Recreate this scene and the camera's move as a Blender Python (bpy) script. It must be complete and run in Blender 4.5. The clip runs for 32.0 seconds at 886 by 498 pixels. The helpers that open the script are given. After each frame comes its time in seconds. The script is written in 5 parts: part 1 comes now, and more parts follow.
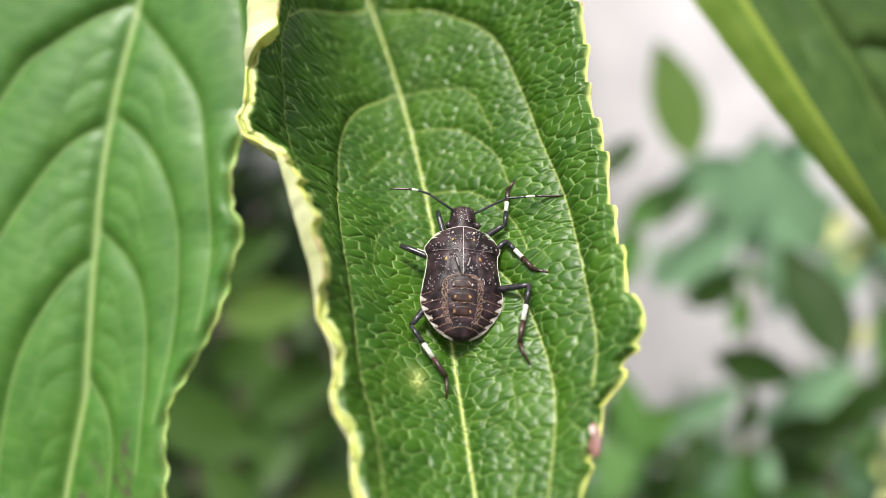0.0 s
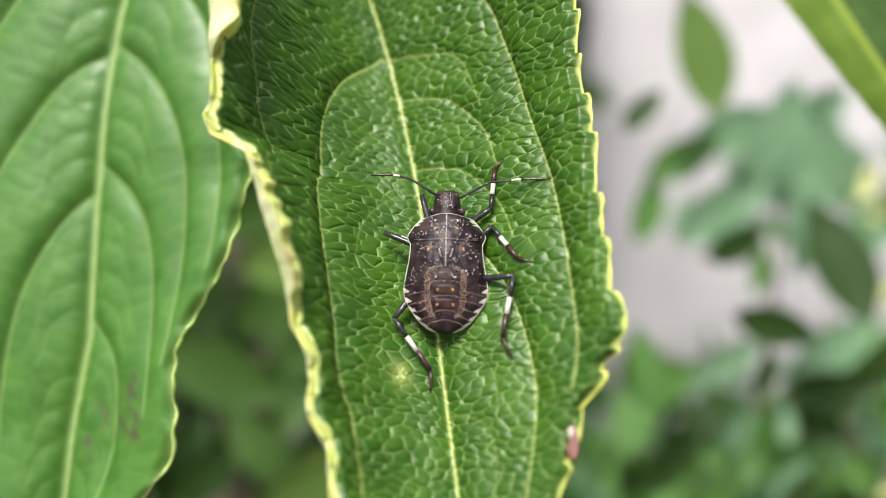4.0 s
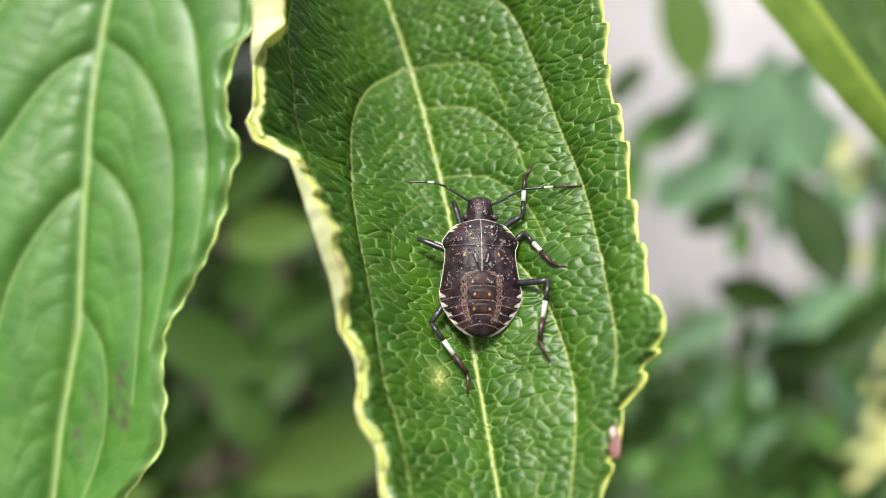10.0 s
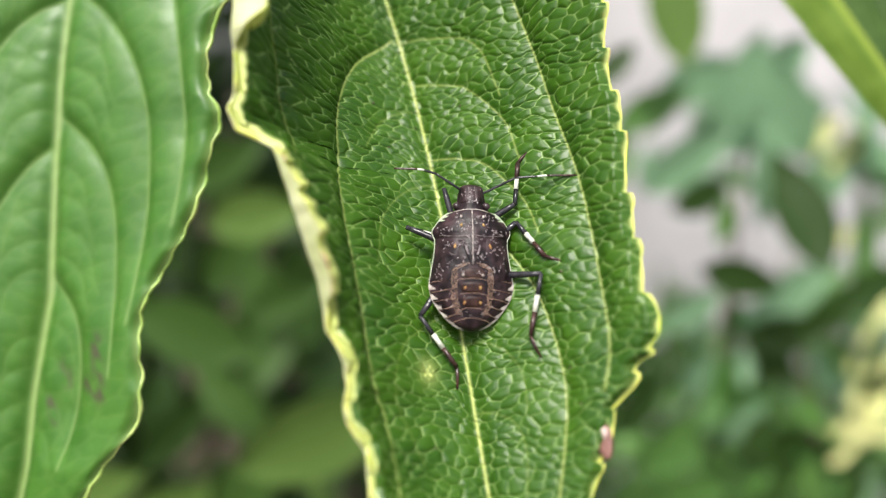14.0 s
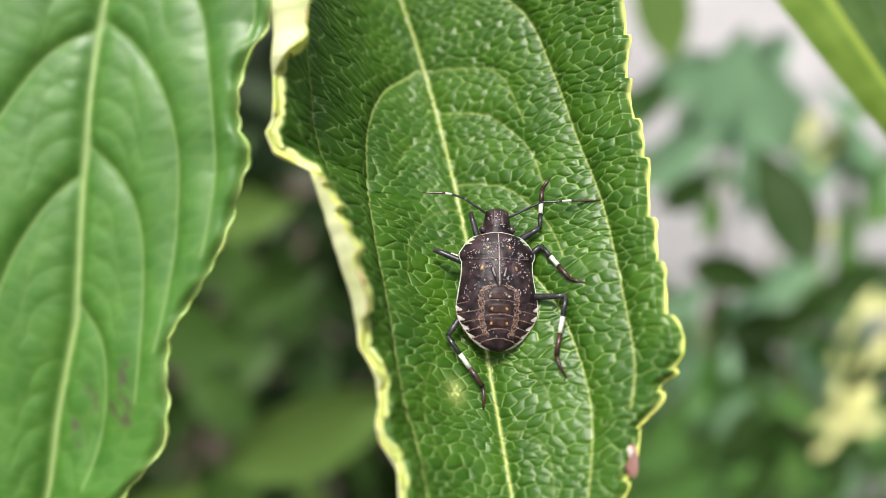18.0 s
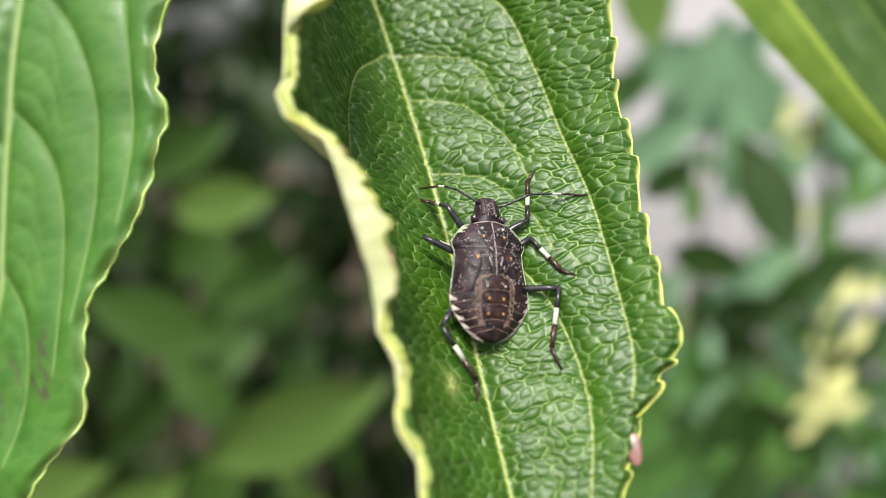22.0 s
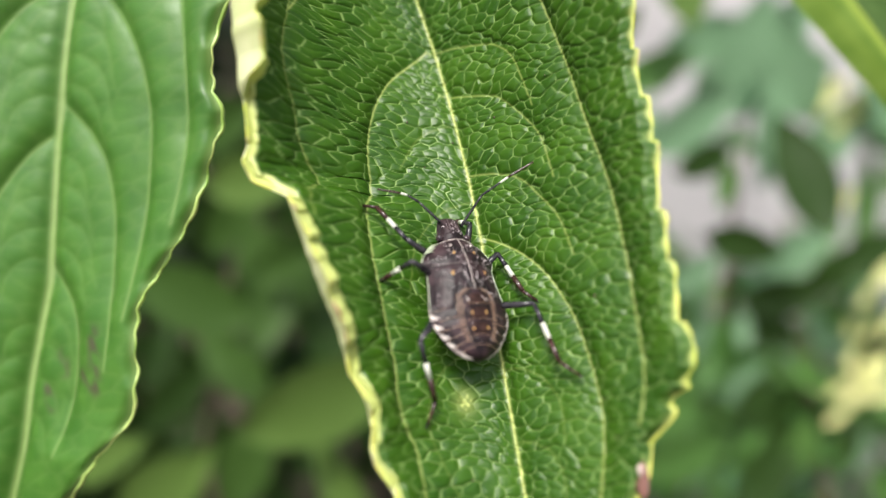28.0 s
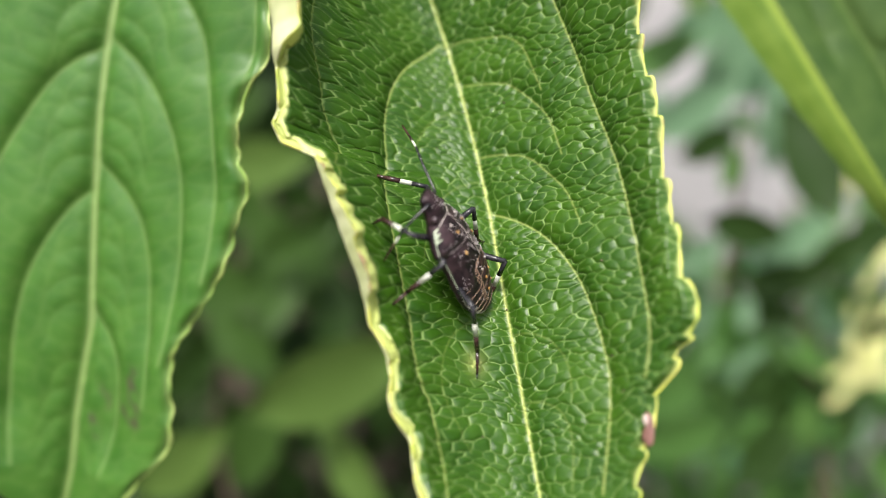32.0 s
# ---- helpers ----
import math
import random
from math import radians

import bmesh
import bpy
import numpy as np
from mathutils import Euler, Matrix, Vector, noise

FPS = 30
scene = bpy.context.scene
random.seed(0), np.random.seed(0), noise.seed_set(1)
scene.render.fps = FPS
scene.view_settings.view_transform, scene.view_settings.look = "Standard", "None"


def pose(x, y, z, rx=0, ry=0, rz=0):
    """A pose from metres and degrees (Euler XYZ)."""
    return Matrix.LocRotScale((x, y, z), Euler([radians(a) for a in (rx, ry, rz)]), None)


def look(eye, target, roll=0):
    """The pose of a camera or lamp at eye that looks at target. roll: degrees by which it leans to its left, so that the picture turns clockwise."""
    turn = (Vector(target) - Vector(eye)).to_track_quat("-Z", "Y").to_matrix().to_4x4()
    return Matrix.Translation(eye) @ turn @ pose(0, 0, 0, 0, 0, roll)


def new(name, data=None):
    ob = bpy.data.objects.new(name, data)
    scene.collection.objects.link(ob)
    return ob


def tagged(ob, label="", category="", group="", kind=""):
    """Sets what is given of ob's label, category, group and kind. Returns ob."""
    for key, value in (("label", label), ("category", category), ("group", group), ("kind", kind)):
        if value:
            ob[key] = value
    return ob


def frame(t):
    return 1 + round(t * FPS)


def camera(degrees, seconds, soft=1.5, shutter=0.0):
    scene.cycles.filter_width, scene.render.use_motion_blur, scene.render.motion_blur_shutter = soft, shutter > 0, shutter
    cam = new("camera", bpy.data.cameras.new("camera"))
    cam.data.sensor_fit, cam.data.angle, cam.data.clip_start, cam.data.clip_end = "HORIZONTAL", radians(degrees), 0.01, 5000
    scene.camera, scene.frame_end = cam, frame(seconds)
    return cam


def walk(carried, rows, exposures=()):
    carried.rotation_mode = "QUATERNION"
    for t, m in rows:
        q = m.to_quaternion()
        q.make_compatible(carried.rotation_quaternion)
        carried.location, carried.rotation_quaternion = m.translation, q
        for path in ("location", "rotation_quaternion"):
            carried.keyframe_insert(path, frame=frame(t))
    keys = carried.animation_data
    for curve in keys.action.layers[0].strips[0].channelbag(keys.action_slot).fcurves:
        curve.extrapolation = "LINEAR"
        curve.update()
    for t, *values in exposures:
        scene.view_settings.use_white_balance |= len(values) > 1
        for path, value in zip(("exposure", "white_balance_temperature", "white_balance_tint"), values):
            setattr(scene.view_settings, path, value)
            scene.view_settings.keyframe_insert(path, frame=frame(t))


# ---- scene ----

MM = 0.001
cam = camera(60.0, 32.0, soft=0.75)
# a phone lens close to its subject: an opening of about 3 mm, focused on the insect
cam.data.dof.use_dof = True
cam.data.dof.focus_distance = 0.0695
cam.data.dof.aperture_fstop = 10.0
walk(cam, [
        # rows cam
        (0, pose(0.00145, -0.06865, 1.20689, 85.00, -0.00, 0.00)), (0.5, pose(0.00206, -0.06800, 1.20742, 84.67, -0.00, -0.00)),
        (1, pose(0.00263, -0.06748, 1.20796, 84.20, -0.00, 0.13)), (1.5, pose(0.00314, -0.06711, 1.20848, 83.61, -0.00, 0.37)),
        (2, pose(0.00357, -0.06688, 1.20896, 82.96, -0.00, 0.72)), (2.5, pose(0.00388, -0.06679, 1.20940, 82.40, -0.00, 0.96)),
        (3, pose(0.00405, -0.06681, 1.20979, 81.92, -0.00, 1.12)), (3.5, pose(0.00407, -0.06693, 1.21012, 81.38, -0.00, 1.39)),
        (4, pose(0.00396, -0.06710, 1.21040, 80.88, -0.00, 1.90)), (4.5, pose(0.00375, -0.06730, 1.21066, 80.55, -0.00, 2.57)),
        (6.5, pose(0.00243, -0.06807, 1.21167, 79.70, -0.00, 1.16)), (7, pose(0.00202, -0.06822, 1.21193, 79.49, -0.00, 0.58)),
        (7.5, pose(0.00159, -0.06832, 1.21223, 79.30, -0.00, 0.19)), (8, pose(0.00116, -0.06835, 1.21256, 79.13, -0.00, 0.05)),
        (8.5, pose(0.00074, -0.06832, 1.21294, 78.96, -0.00, -0.02)), (9, pose(0.00034, -0.06823, 1.21334, 78.72, -0.00, -0.17)),
        (9.5, pose(-0.00002, -0.06809, 1.21376, 78.37, -0.00, -0.25)), (10, pose(-0.00036, -0.06793, 1.21415, 77.97, -0.00, -0.18)),
        (10.5, pose(-0.00066, -0.06775, 1.21450, 77.68, -0.00, -0.17)), (11, pose(-0.00093, -0.06755, 1.21480, 77.56, -0.00, -0.30)),
        (11.5, pose(-0.00117, -0.06733, 1.21502, 77.43, -0.00, -0.55)), (12, pose(-0.00138, -0.06709, 1.21518, 77.18, -0.00, -0.93)),
        (12.5, pose(-0.00156, -0.06684, 1.21528, 76.87, -0.00, -1.28)), (13, pose(-0.00174, -0.06659, 1.21535, 76.54, -0.00, -1.42)),
        (13.5, pose(-0.00194, -0.06636, 1.21541, 76.36, -0.00, -1.45)), (14, pose(-0.00216, -0.06616, 1.21550, 76.41, -0.00, -1.54)),
        (14.5, pose(-0.00242, -0.06599, 1.21562, 76.56, -0.00, -1.62)), (16.5, pose(-0.00369, -0.06559, 1.21628, 75.94, -0.00, -2.05)),
        (17, pose(-0.00406, -0.06556, 1.21649, 75.94, -0.00, -2.49)), (17.5, pose(-0.00444, -0.06556, 1.21671, 75.95, -0.00, -2.82)),
        (18, pose(-0.00481, -0.06559, 1.21693, 75.90, -0.00, -3.01)), (18.5, pose(-0.00513, -0.06560, 1.21713, 75.77, -0.00, -3.19)),
        (19, pose(-0.00536, -0.06557, 1.21730, 75.67, -0.00, -3.47)), (19.5, pose(-0.00547, -0.06548, 1.21743, 75.66, -0.00, -3.69)),
        (20, pose(-0.00543, -0.06533, 1.21753, 75.62, -0.00, -3.84)), (20.5, pose(-0.00525, -0.06511, 1.21759, 75.47, -0.00, -3.98)),
        (21, pose(-0.00492, -0.06485, 1.21764, 75.25, -0.00, -4.13)), (21.5, pose(-0.00445, -0.06454, 1.21768, 75.02, -0.00, -4.21)),
        (22, pose(-0.00387, -0.06422, 1.21772, 74.77, -0.00, -4.22)), (22.5, pose(-0.00321, -0.06390, 1.21777, 74.50, -0.00, -4.16)),
        (23, pose(-0.00254, -0.06360, 1.21784, 74.31, -0.00, -3.97)), (23.5, pose(-0.00195, -0.06334, 1.21793, 74.11, -0.00, -3.71)),
        (24, pose(-0.00154, -0.06316, 1.21806, 73.79, -0.00, -3.43)), (24.5, pose(-0.00138, -0.06304, 1.21823, 73.41, -0.00, -3.12)),
        (25, pose(-0.00146, -0.06299, 1.21843, 73.07, -0.00, -2.75)), (25.5, pose(-0.00171, -0.06300, 1.21865, 72.82, -0.00, -2.29)),
        (27.5, pose(-0.00356, -0.06333, 1.21967, 73.05, -0.00, -2.24)), (28, pose(-0.00412, -0.06350, 1.21994, 72.78, -0.00, -1.90)),
        (28.5, pose(-0.00464, -0.06372, 1.22021, 72.41, -0.00, -1.68)), (29, pose(-0.00508, -0.06401, 1.22049, 72.06, -0.00, -1.65)),
        (29.5, pose(-0.00537, -0.06435, 1.22076, 71.77, -0.00, -1.85)), (30, pose(-0.00549, -0.06474, 1.22103, 71.61, -0.00, -2.12)),
        (30.5, pose(-0.00545, -0.06515, 1.22129, 71.48, -0.00, -2.10)), (31, pose(-0.00528, -0.06555, 1.22154, 71.41, -0.00, -1.89)),
        (31.5, pose(-0.00502, -0.06595, 1.22176, 71.38, -0.00, -1.70)), (32, pose(-0.00472, -0.06631, 1.22194, 71.28, -0.00, -1.52)),
        # end cam
], exposures=((0.0, 0.72), (32.0, 0.62)))

# ---- light: bright, softly overcast daylight from above ----
world = bpy.data.worlds.new("overcast_sky")
scene.world = world
world.use_nodes = True
wt = world.node_tree
sky = wt.nodes.new("ShaderNodeTexSky")
sky.sky_type = "NISHITA"
sky.sun_disc = False
sky.sun_elevation, sky.sun_rotation = radians(62), radians(200)
sky.dust_density = 4.0
wt.nodes["Background"].inputs[1].default_value = 0.13
cloud = wt.nodes.new("ShaderNodeHueSaturation")
cloud.inputs["Saturation"].default_value = 0.45
wt.links.new(sky.outputs[0], cloud.inputs["Color"])
wt.links.new(cloud.outputs[0], wt.nodes["Background"].inputs[0])
sun = new("sun", bpy.data.lights.new("sun", "SUN"))
sun.data.energy, sun.data.angle, sun.data.color = 3.4, radians(16), (1.0, 0.96, 0.88)
sun.matrix_world = look((-0.28, -1.1, 2.95), (0, 0, 1.2))


# ---- materials ----
def material(name, rough=0.5):
    m = bpy.data.materials.new(name)
    m.use_nodes = True
    b = m.node_tree.nodes["Principled BSDF"]
    b.inputs["Roughness"].default_value = rough
    return m, m.node_tree, b


def node(tree, kind, **settings):
    n = tree.nodes.new(kind)
    for key, value in settings.items():
        n.inputs[key.replace("_", " ")].default_value = value
    return n


def noise_between(tree, a, b, scale, detail=4.0, low=0.35, high=0.65):
    """A colour that wanders between a and b over the surface."""
    pos = tree.nodes.new("ShaderNodeTexCoord")
    n = node(tree, "ShaderNodeTexNoise", Scale=scale, Detail=detail)
    tree.links.new(pos.outputs["Object"], n.inputs["Vector"])
    ramp = tree.nodes.new("ShaderNodeValToRGB")
    ramp.color_ramp.elements[0].position, ramp.color_ramp.elements[1].position = low, high
    ramp.color_ramp.elements[0].color, ramp.color_ramp.elements[1].color = (*a, 1), (*b, 1)
    tree.links.new(n.outputs[0], ramp.inputs[0])
    return ramp.outputs[0], n.outputs[0]


def mix(tree, fac, a, b):
    n = tree.nodes.new("ShaderNodeMix")
    n.data_type = "RGBA"
    for socket, value in ((n.inputs[0], fac), (n.inputs[6], a), (n.inputs[7], b)):
        if isinstance(value, tuple):
            socket.default_value = (*value, 1)
        elif isinstance(value, float):
            socket.default_value = value
        else:
            tree.links.new(value, socket)
    return n.outputs[2]


def bump(tree, b, height, strength, distance):
    n = node(tree, "ShaderNodeBump", Strength=strength, Distance=distance)
    tree.links.new(height, n.inputs["Height"])
    tree.links.new(n.outputs[0], b.inputs["Normal"])


def plain(name, a, b, scale, rough=0.5, relief=0.3, depth=0.0001, metal=0.0, low=0.35, high=0.65, gloss=0.5):
    m, tree, s = material(name, rough)
    colour, height = noise_between(tree, a, b, scale, 5.0, low, high)
    tree.links.new(colour, s.inputs["Base Color"])
    s.inputs["Metallic"].default_value = metal
    s.inputs["Specular IOR Level"].default_value = gloss
    if relief:
        bump(tree, s, height, relief, depth)
    return m


def leaf_material(name, dark, light, vein, rough, glow, gloss=0.36):
    """Leaf tissue: two greens that wander, paler veins, and some light that comes through from behind."""
    m, tree, s = material(name, rough)
    green, _ = noise_between(tree, dark, light, 260.0)
    attr = tree.nodes.new("ShaderNodeAttribute")
    attr.attribute_name = "vein"
    colour = mix(tree, attr.outputs["Fac"], green, vein)
    net = tree.nodes.new("ShaderNodeAttribute")
    net.attribute_name = "net"
    colour = mix(tree, net.outputs["Fac"], colour, (0.5, 0.68, 0.25))
    rubbed = tree.nodes.new("ShaderNodeAttribute")
    rubbed.attribute_name = "stain"
    colour = mix(tree, rubbed.outputs["Fac"], colour, (0.075, 0.075, 0.04))
    tree.links.new(colour, s.inputs["Base Color"])
    s.inputs["Specular IOR Level"].default_value = gloss
    pos = tree.nodes.new("ShaderNodeTexCoord")
    fine = node(tree, "ShaderNodeTexNoise", Scale=5200.0, Detail=2.0)
    tree.links.new(pos.outputs["Object"], fine.inputs["Vector"])
    bump(tree, s, fine.outputs[0], 0.25, 0.00006)
    thin = tree.nodes.new("ShaderNodeBsdfTranslucent")
    tree.links.new(colour, thin.inputs[0])
    blend = node(tree, "ShaderNodeMixShader", Fac=glow)
    tree.links.new(s.outputs[0], blend.inputs[1])
    tree.links.new(thin.outputs[0], blend.inputs[2])
    tree.links.new(blend.outputs[0], tree.nodes["Material Output"].inputs[0])
    return m


LEAF_TOP = leaf_material("leaf_upper_skin", (0.025, 0.083, 0.004), (0.046, 0.122, 0.006), (0.6, 0.66, 0.22), 0.4, 0.2, 0.45)
LEAF_UNDER = leaf_material("leaf_underside", (0.62, 0.7, 0.32), (0.88, 0.9, 0.6), (0.82, 0.83, 0.46), 0.6, 0.35)


def margin_material():
    """Yellow rim of the leaf, browned here and there."""
    m, tree, s = material("yellowed_margin", 0.4)
    colour, height = noise_between(tree, (0.46, 0.56, 0.06), (0.8, 0.77, 0.16), 300.0)
    brown, _ = noise_between(tree, (0.0, 0.0, 0.0), (1.0, 1.0, 1.0), 420.0, 3.0, 0.6, 0.7)
    colour = mix(tree, brown, colour, (0.34, 0.15, 0.1))
    tree.links.new(colour, s.inputs["Base Color"])
    bump(tree, s, height, 0.3, 0.0001)
    return m


MARGIN = margin_material()
SOFT_MARGIN = plain("pale_green_margin", (0.2, 0.36, 0.06), (0.5, 0.6, 0.2), 260.0, 0.35)
LEFT_TOP = leaf_material("neighbour_leaf_skin", (0.043, 0.142, 0.014), (0.07, 0.19, 0.024), (0.4, 0.52, 0.2), 0.43, 0.22, 0.56)
RIGHT_UNDER = leaf_material("hanging_leaf_skin", (0.045, 0.1, 0.018), (0.075, 0.14, 0.03), (0.14, 0.22, 0.06), 0.55, 0.3)
RIM = leaf_material("pale_leaf_rim", (0.15, 0.27, 0.035), (0.22, 0.35, 0.06), (0.4, 0.52, 0.08), 0.55, 0.35)
SCAR = plain("brown_scar", (0.12, 0.05, 0.04), (0.24, 0.12, 0.1), 900.0, 0.4)
SCAR_CORE = plain("pale_scar_core", (0.36, 0.26, 0.24), (0.5, 0.4, 0.36), 900.0, 0.4)
SHELL = plain("dark_bronze_shell", (0.008, 0.004, 0.006), (0.068, 0.038, 0.044), 1000.0, 0.45, 1.0, 0.00016, 0.0, 0.44, 0.8, 0.28)
SHELL_WARM = plain("reddish_brown_shell", (0.018, 0.007, 0.006), (0.07, 0.034, 0.028), 1800.0, 0.42, 0.6, 0.00008, 0.0, 0.42, 0.8, 0.28)
PALE = plain("whitish_marks", (0.3, 0.25, 0.24), (0.58, 0.52, 0.48), 2200.0, 0.45)
PINKISH = plain("pinkish_marks", (0.14, 0.11, 0.12), (0.5, 0.44, 0.45), 2600.0, 0.5)
PALE_DIM = plain("dull_flecks", (0.1, 0.075, 0.08), (0.26, 0.21, 0.21), 2200.0, 0.45)
TAN = plain("tan_lines", (0.2, 0.115, 0.08), (0.42, 0.28, 0.2), 2600.0, 0.45)
PALE_GREEN = plain("pale_leg_root", (0.3, 0.36, 0.24), (0.46, 0.5, 0.38), 2200.0, 0.4)
BAND = plain("white_leg_band", (0.45, 0.46, 0.4), (0.66, 0.66, 0.58), 2200.0, 0.35)
ORANGE = plain("orange_dots", (0.36, 0.17, 0.05), (0.52, 0.33, 0.12), 2500.0, 0.4)
LEG = plain("black_leg", (0.012, 0.012, 0.016), (0.035, 0.032, 0.038), 1800.0, 0.25)
FOOT = plain("dark_red_brown_foot", (0.022, 0.011, 0.01), (0.06, 0.028, 0.024), 1800.0, 0.25)
EYE = plain("dark_eye", (0.02, 0.012, 0.014), (0.06, 0.04, 0.046), 2500.0, 0.25)
WALL = plain("pale_render", (0.39, 0.376, 0.392), (0.47, 0.455, 0.473), 9.0, 0.8)
SOIL = plain("soil", (0.05, 0.035, 0.022), (0.09, 0.065, 0.04), 14.0, 0.9)
BARK = plain("twig_bark", (0.06, 0.045, 0.03), (0.14, 0.1, 0.07), 120.0, 0.8)


def bush_material(name, dark, light, rough=0.45):
    m, tree, s = material(name, rough)
    s.inputs["Specular IOR Level"].default_value = 0.25
    info = tree.nodes.new("ShaderNodeNewGeometry")
    colour = mix(tree, info.outputs["Random Per Island"], dark, light)
    tree.links.new(colour, s.inputs["Base Color"])
    thin = tree.nodes.new("ShaderNodeBsdfTranslucent")
    tree.links.new(colour, thin.inputs[0])
    blend = node(tree, "ShaderNodeMixShader", Fac=0.3)
    tree.links.new(s.outputs[0], blend.inputs[1])
    tree.links.new(thin.outputs[0], blend.inputs[2])
    tree.links.new(blend.outputs[0], tree.nodes["Material Output"].inputs[0])
    return m


# near-black end: shade deep in the foliage is put into the leaf colour
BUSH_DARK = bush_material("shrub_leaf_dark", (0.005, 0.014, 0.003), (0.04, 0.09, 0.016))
BUSH_BLUE = bush_material("shrub_leaf_bluish", (0.1, 0.215, 0.11), (0.22, 0.36, 0.21))
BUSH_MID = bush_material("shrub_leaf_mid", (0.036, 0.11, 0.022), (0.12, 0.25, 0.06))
# darker copy of the mid green, with the shade put into its colour
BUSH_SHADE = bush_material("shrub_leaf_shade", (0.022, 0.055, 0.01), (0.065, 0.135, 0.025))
# lighter copy for the lit leaves, their brightness painted into the green
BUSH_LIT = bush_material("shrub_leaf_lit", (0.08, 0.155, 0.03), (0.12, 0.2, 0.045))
# far paler than a leaf: sun specks are put into this lime colour
BUSH_LIME = bush_material("shrub_leaf_lime", (0.7, 0.74, 0.2), (0.92, 0.9, 0.5))


# ---- mesh helpers ----
def part(name, bm, mat, parent=None, label=""):
    me = bpy.data.meshes.new(name)
    bm.to_mesh(me)
    bm.free()
    return link(name, me, mat, parent, label)


def link(name, me, mat, parent=None, label=""):
    me.materials.append(mat)
    me.polygons.foreach_set("use_smooth", [True] * len(me.polygons))
    ob = new(name, me)
    if parent:
        ob.parent = parent
    if label:
        tagged(ob, label)
    return ob


def sheet(name, grid, mat, parent, label="", vein=None, flip=False):
    """A smooth sheet through a grid of points, rows by columns."""
    rows, cols = grid.shape[:2]
    index = np.arange(rows * cols).reshape(rows, cols)
    quads = np.stack([index[:-1, :-1], index[:-1, 1:], index[1:, 1:], index[1:, :-1]], -1).reshape(-1, 4)
    if flip:
        quads = quads[:, ::-1]
    me = bpy.data.meshes.new(name)
    me.from_pydata((grid.reshape(-1, 3) * MM).tolist(), [], quads.tolist())
    if vein is not None:
        me.attributes.new("vein", "FLOAT", "POINT").data.foreach_set("value", np.clip(vein, 0, 1).ravel().astype(np.float32))
    return link(name, me, mat, parent, label)


def tube(bm, points, radii, sides=8):
    """A tapered tube along points (millimetres)."""
    pts = [Vector(p) for p in points]
    if isinstance(radii, (int, float)):
        radii = [radii] * len(pts)
    rings, up = [], Vector((0.3, -1, 0.2))
    for i, p in enumerate(pts):
        way = (pts[min(i + 1, len(pts) - 1)] - pts[max(i - 1, 0)]).normalized()
        a = way.cross(up).normalized()
        b = way.cross(a)
        rings.append([bm.verts.new((p + (a * math.cos(k * math.tau / sides) + b * math.sin(k * math.tau / sides)) * radii[i]) * MM) for k in range(sides)])
    for r, q in zip(rings, rings[1:]):
        for k in range(sides):
            bm.faces.new((r[k], r[(k + 1) % sides], q[(k + 1) % sides], q[k]))
    bm.faces.new(rings[0][::-1])
    bm.faces.new(rings[-1])
    return bm


def spline(points, n=12):
    """Points along a smooth curve through the given ones."""
    p = np.array(points, float)
    p = np.vstack([2 * p[0] - p[1], p, 2 * p[-1] - p[-2]])
    out = []
    for i in range(1, len(p) - 2):
        for k in range(n):
            t = k / n
            out.append(0.5 * (2 * p[i] + (p[i + 1] - p[i - 1]) * t + (2 * p[i - 1] - 5 * p[i] + 4 * p[i + 1] - p[i + 2]) * t * t
                              + (3 * p[i] - p[i - 1] - 3 * p[i + 1] + p[i + 2]) * t ** 3))
    out.append(p[-2])
    return np.array(out)


def seed_of(i, j, jitter):
    off = jitter[i % 256, j % 256]
    return i + 0.5 + 0.5 * (j % 2) + off[..., 0], j + 0.5 + off[..., 1]


def cells(s, y, ds, dy, seed, spread=0.36, parents=None):
    """Irregular cells about ds by dy wide: the distance to the nearest border in cell widths, and (with parents, a size) which borders also part groups of cells."""
    jitter = np.random.default_rng(seed).uniform(-spread, spread, (256, 256, 2))
    a, b = s / ds, y / dy
    i0, j0 = np.floor(a - 0.25).astype(int), np.floor(b).astype(int)
    f1, f2 = np.full(s.shape, 9.0), np.full(s.shape, 9.0)
    p1 = [np.zeros(s.shape), np.zeros(s.shape)]
    p2 = [np.zeros(s.shape), np.zeros(s.shape)]
    for di in range(-2, 3):
        for dj in range(-2, 3):
            x, z = seed_of(i0 + di, j0 + dj, jitter)
            d = np.hypot(a - x, b - z)
            first, second = d < f1, (d >= f1) & (d < f2)
            f2 = np.where(first, f1, np.where(second, d, f2))
            for k, q in ((0, x), (1, z)):
                p2[k] = np.where(first, p1[k], np.where(second, q, p2[k]))
                p1[k] = np.where(first, q, p1[k])
            f1 = np.where(first, d, f1)
    edge = (f2 ** 2 - f1 ** 2) / (2 * np.hypot(p1[0] - p2[0], p1[1] - p2[1]) + 1e-6)
    if parents is None:
        return edge
    u = [nearest_seed(p[0] * ds, p[1] * dy, *parents) for p in (p1, p2)]
    upright = np.abs(p1[0] - p2[0]) * ds / (np.hypot((p1[0] - p2[0]) * ds, (p1[1] - p2[1]) * dy) + 1e-6)
    return edge, u[0] != u[1], upright


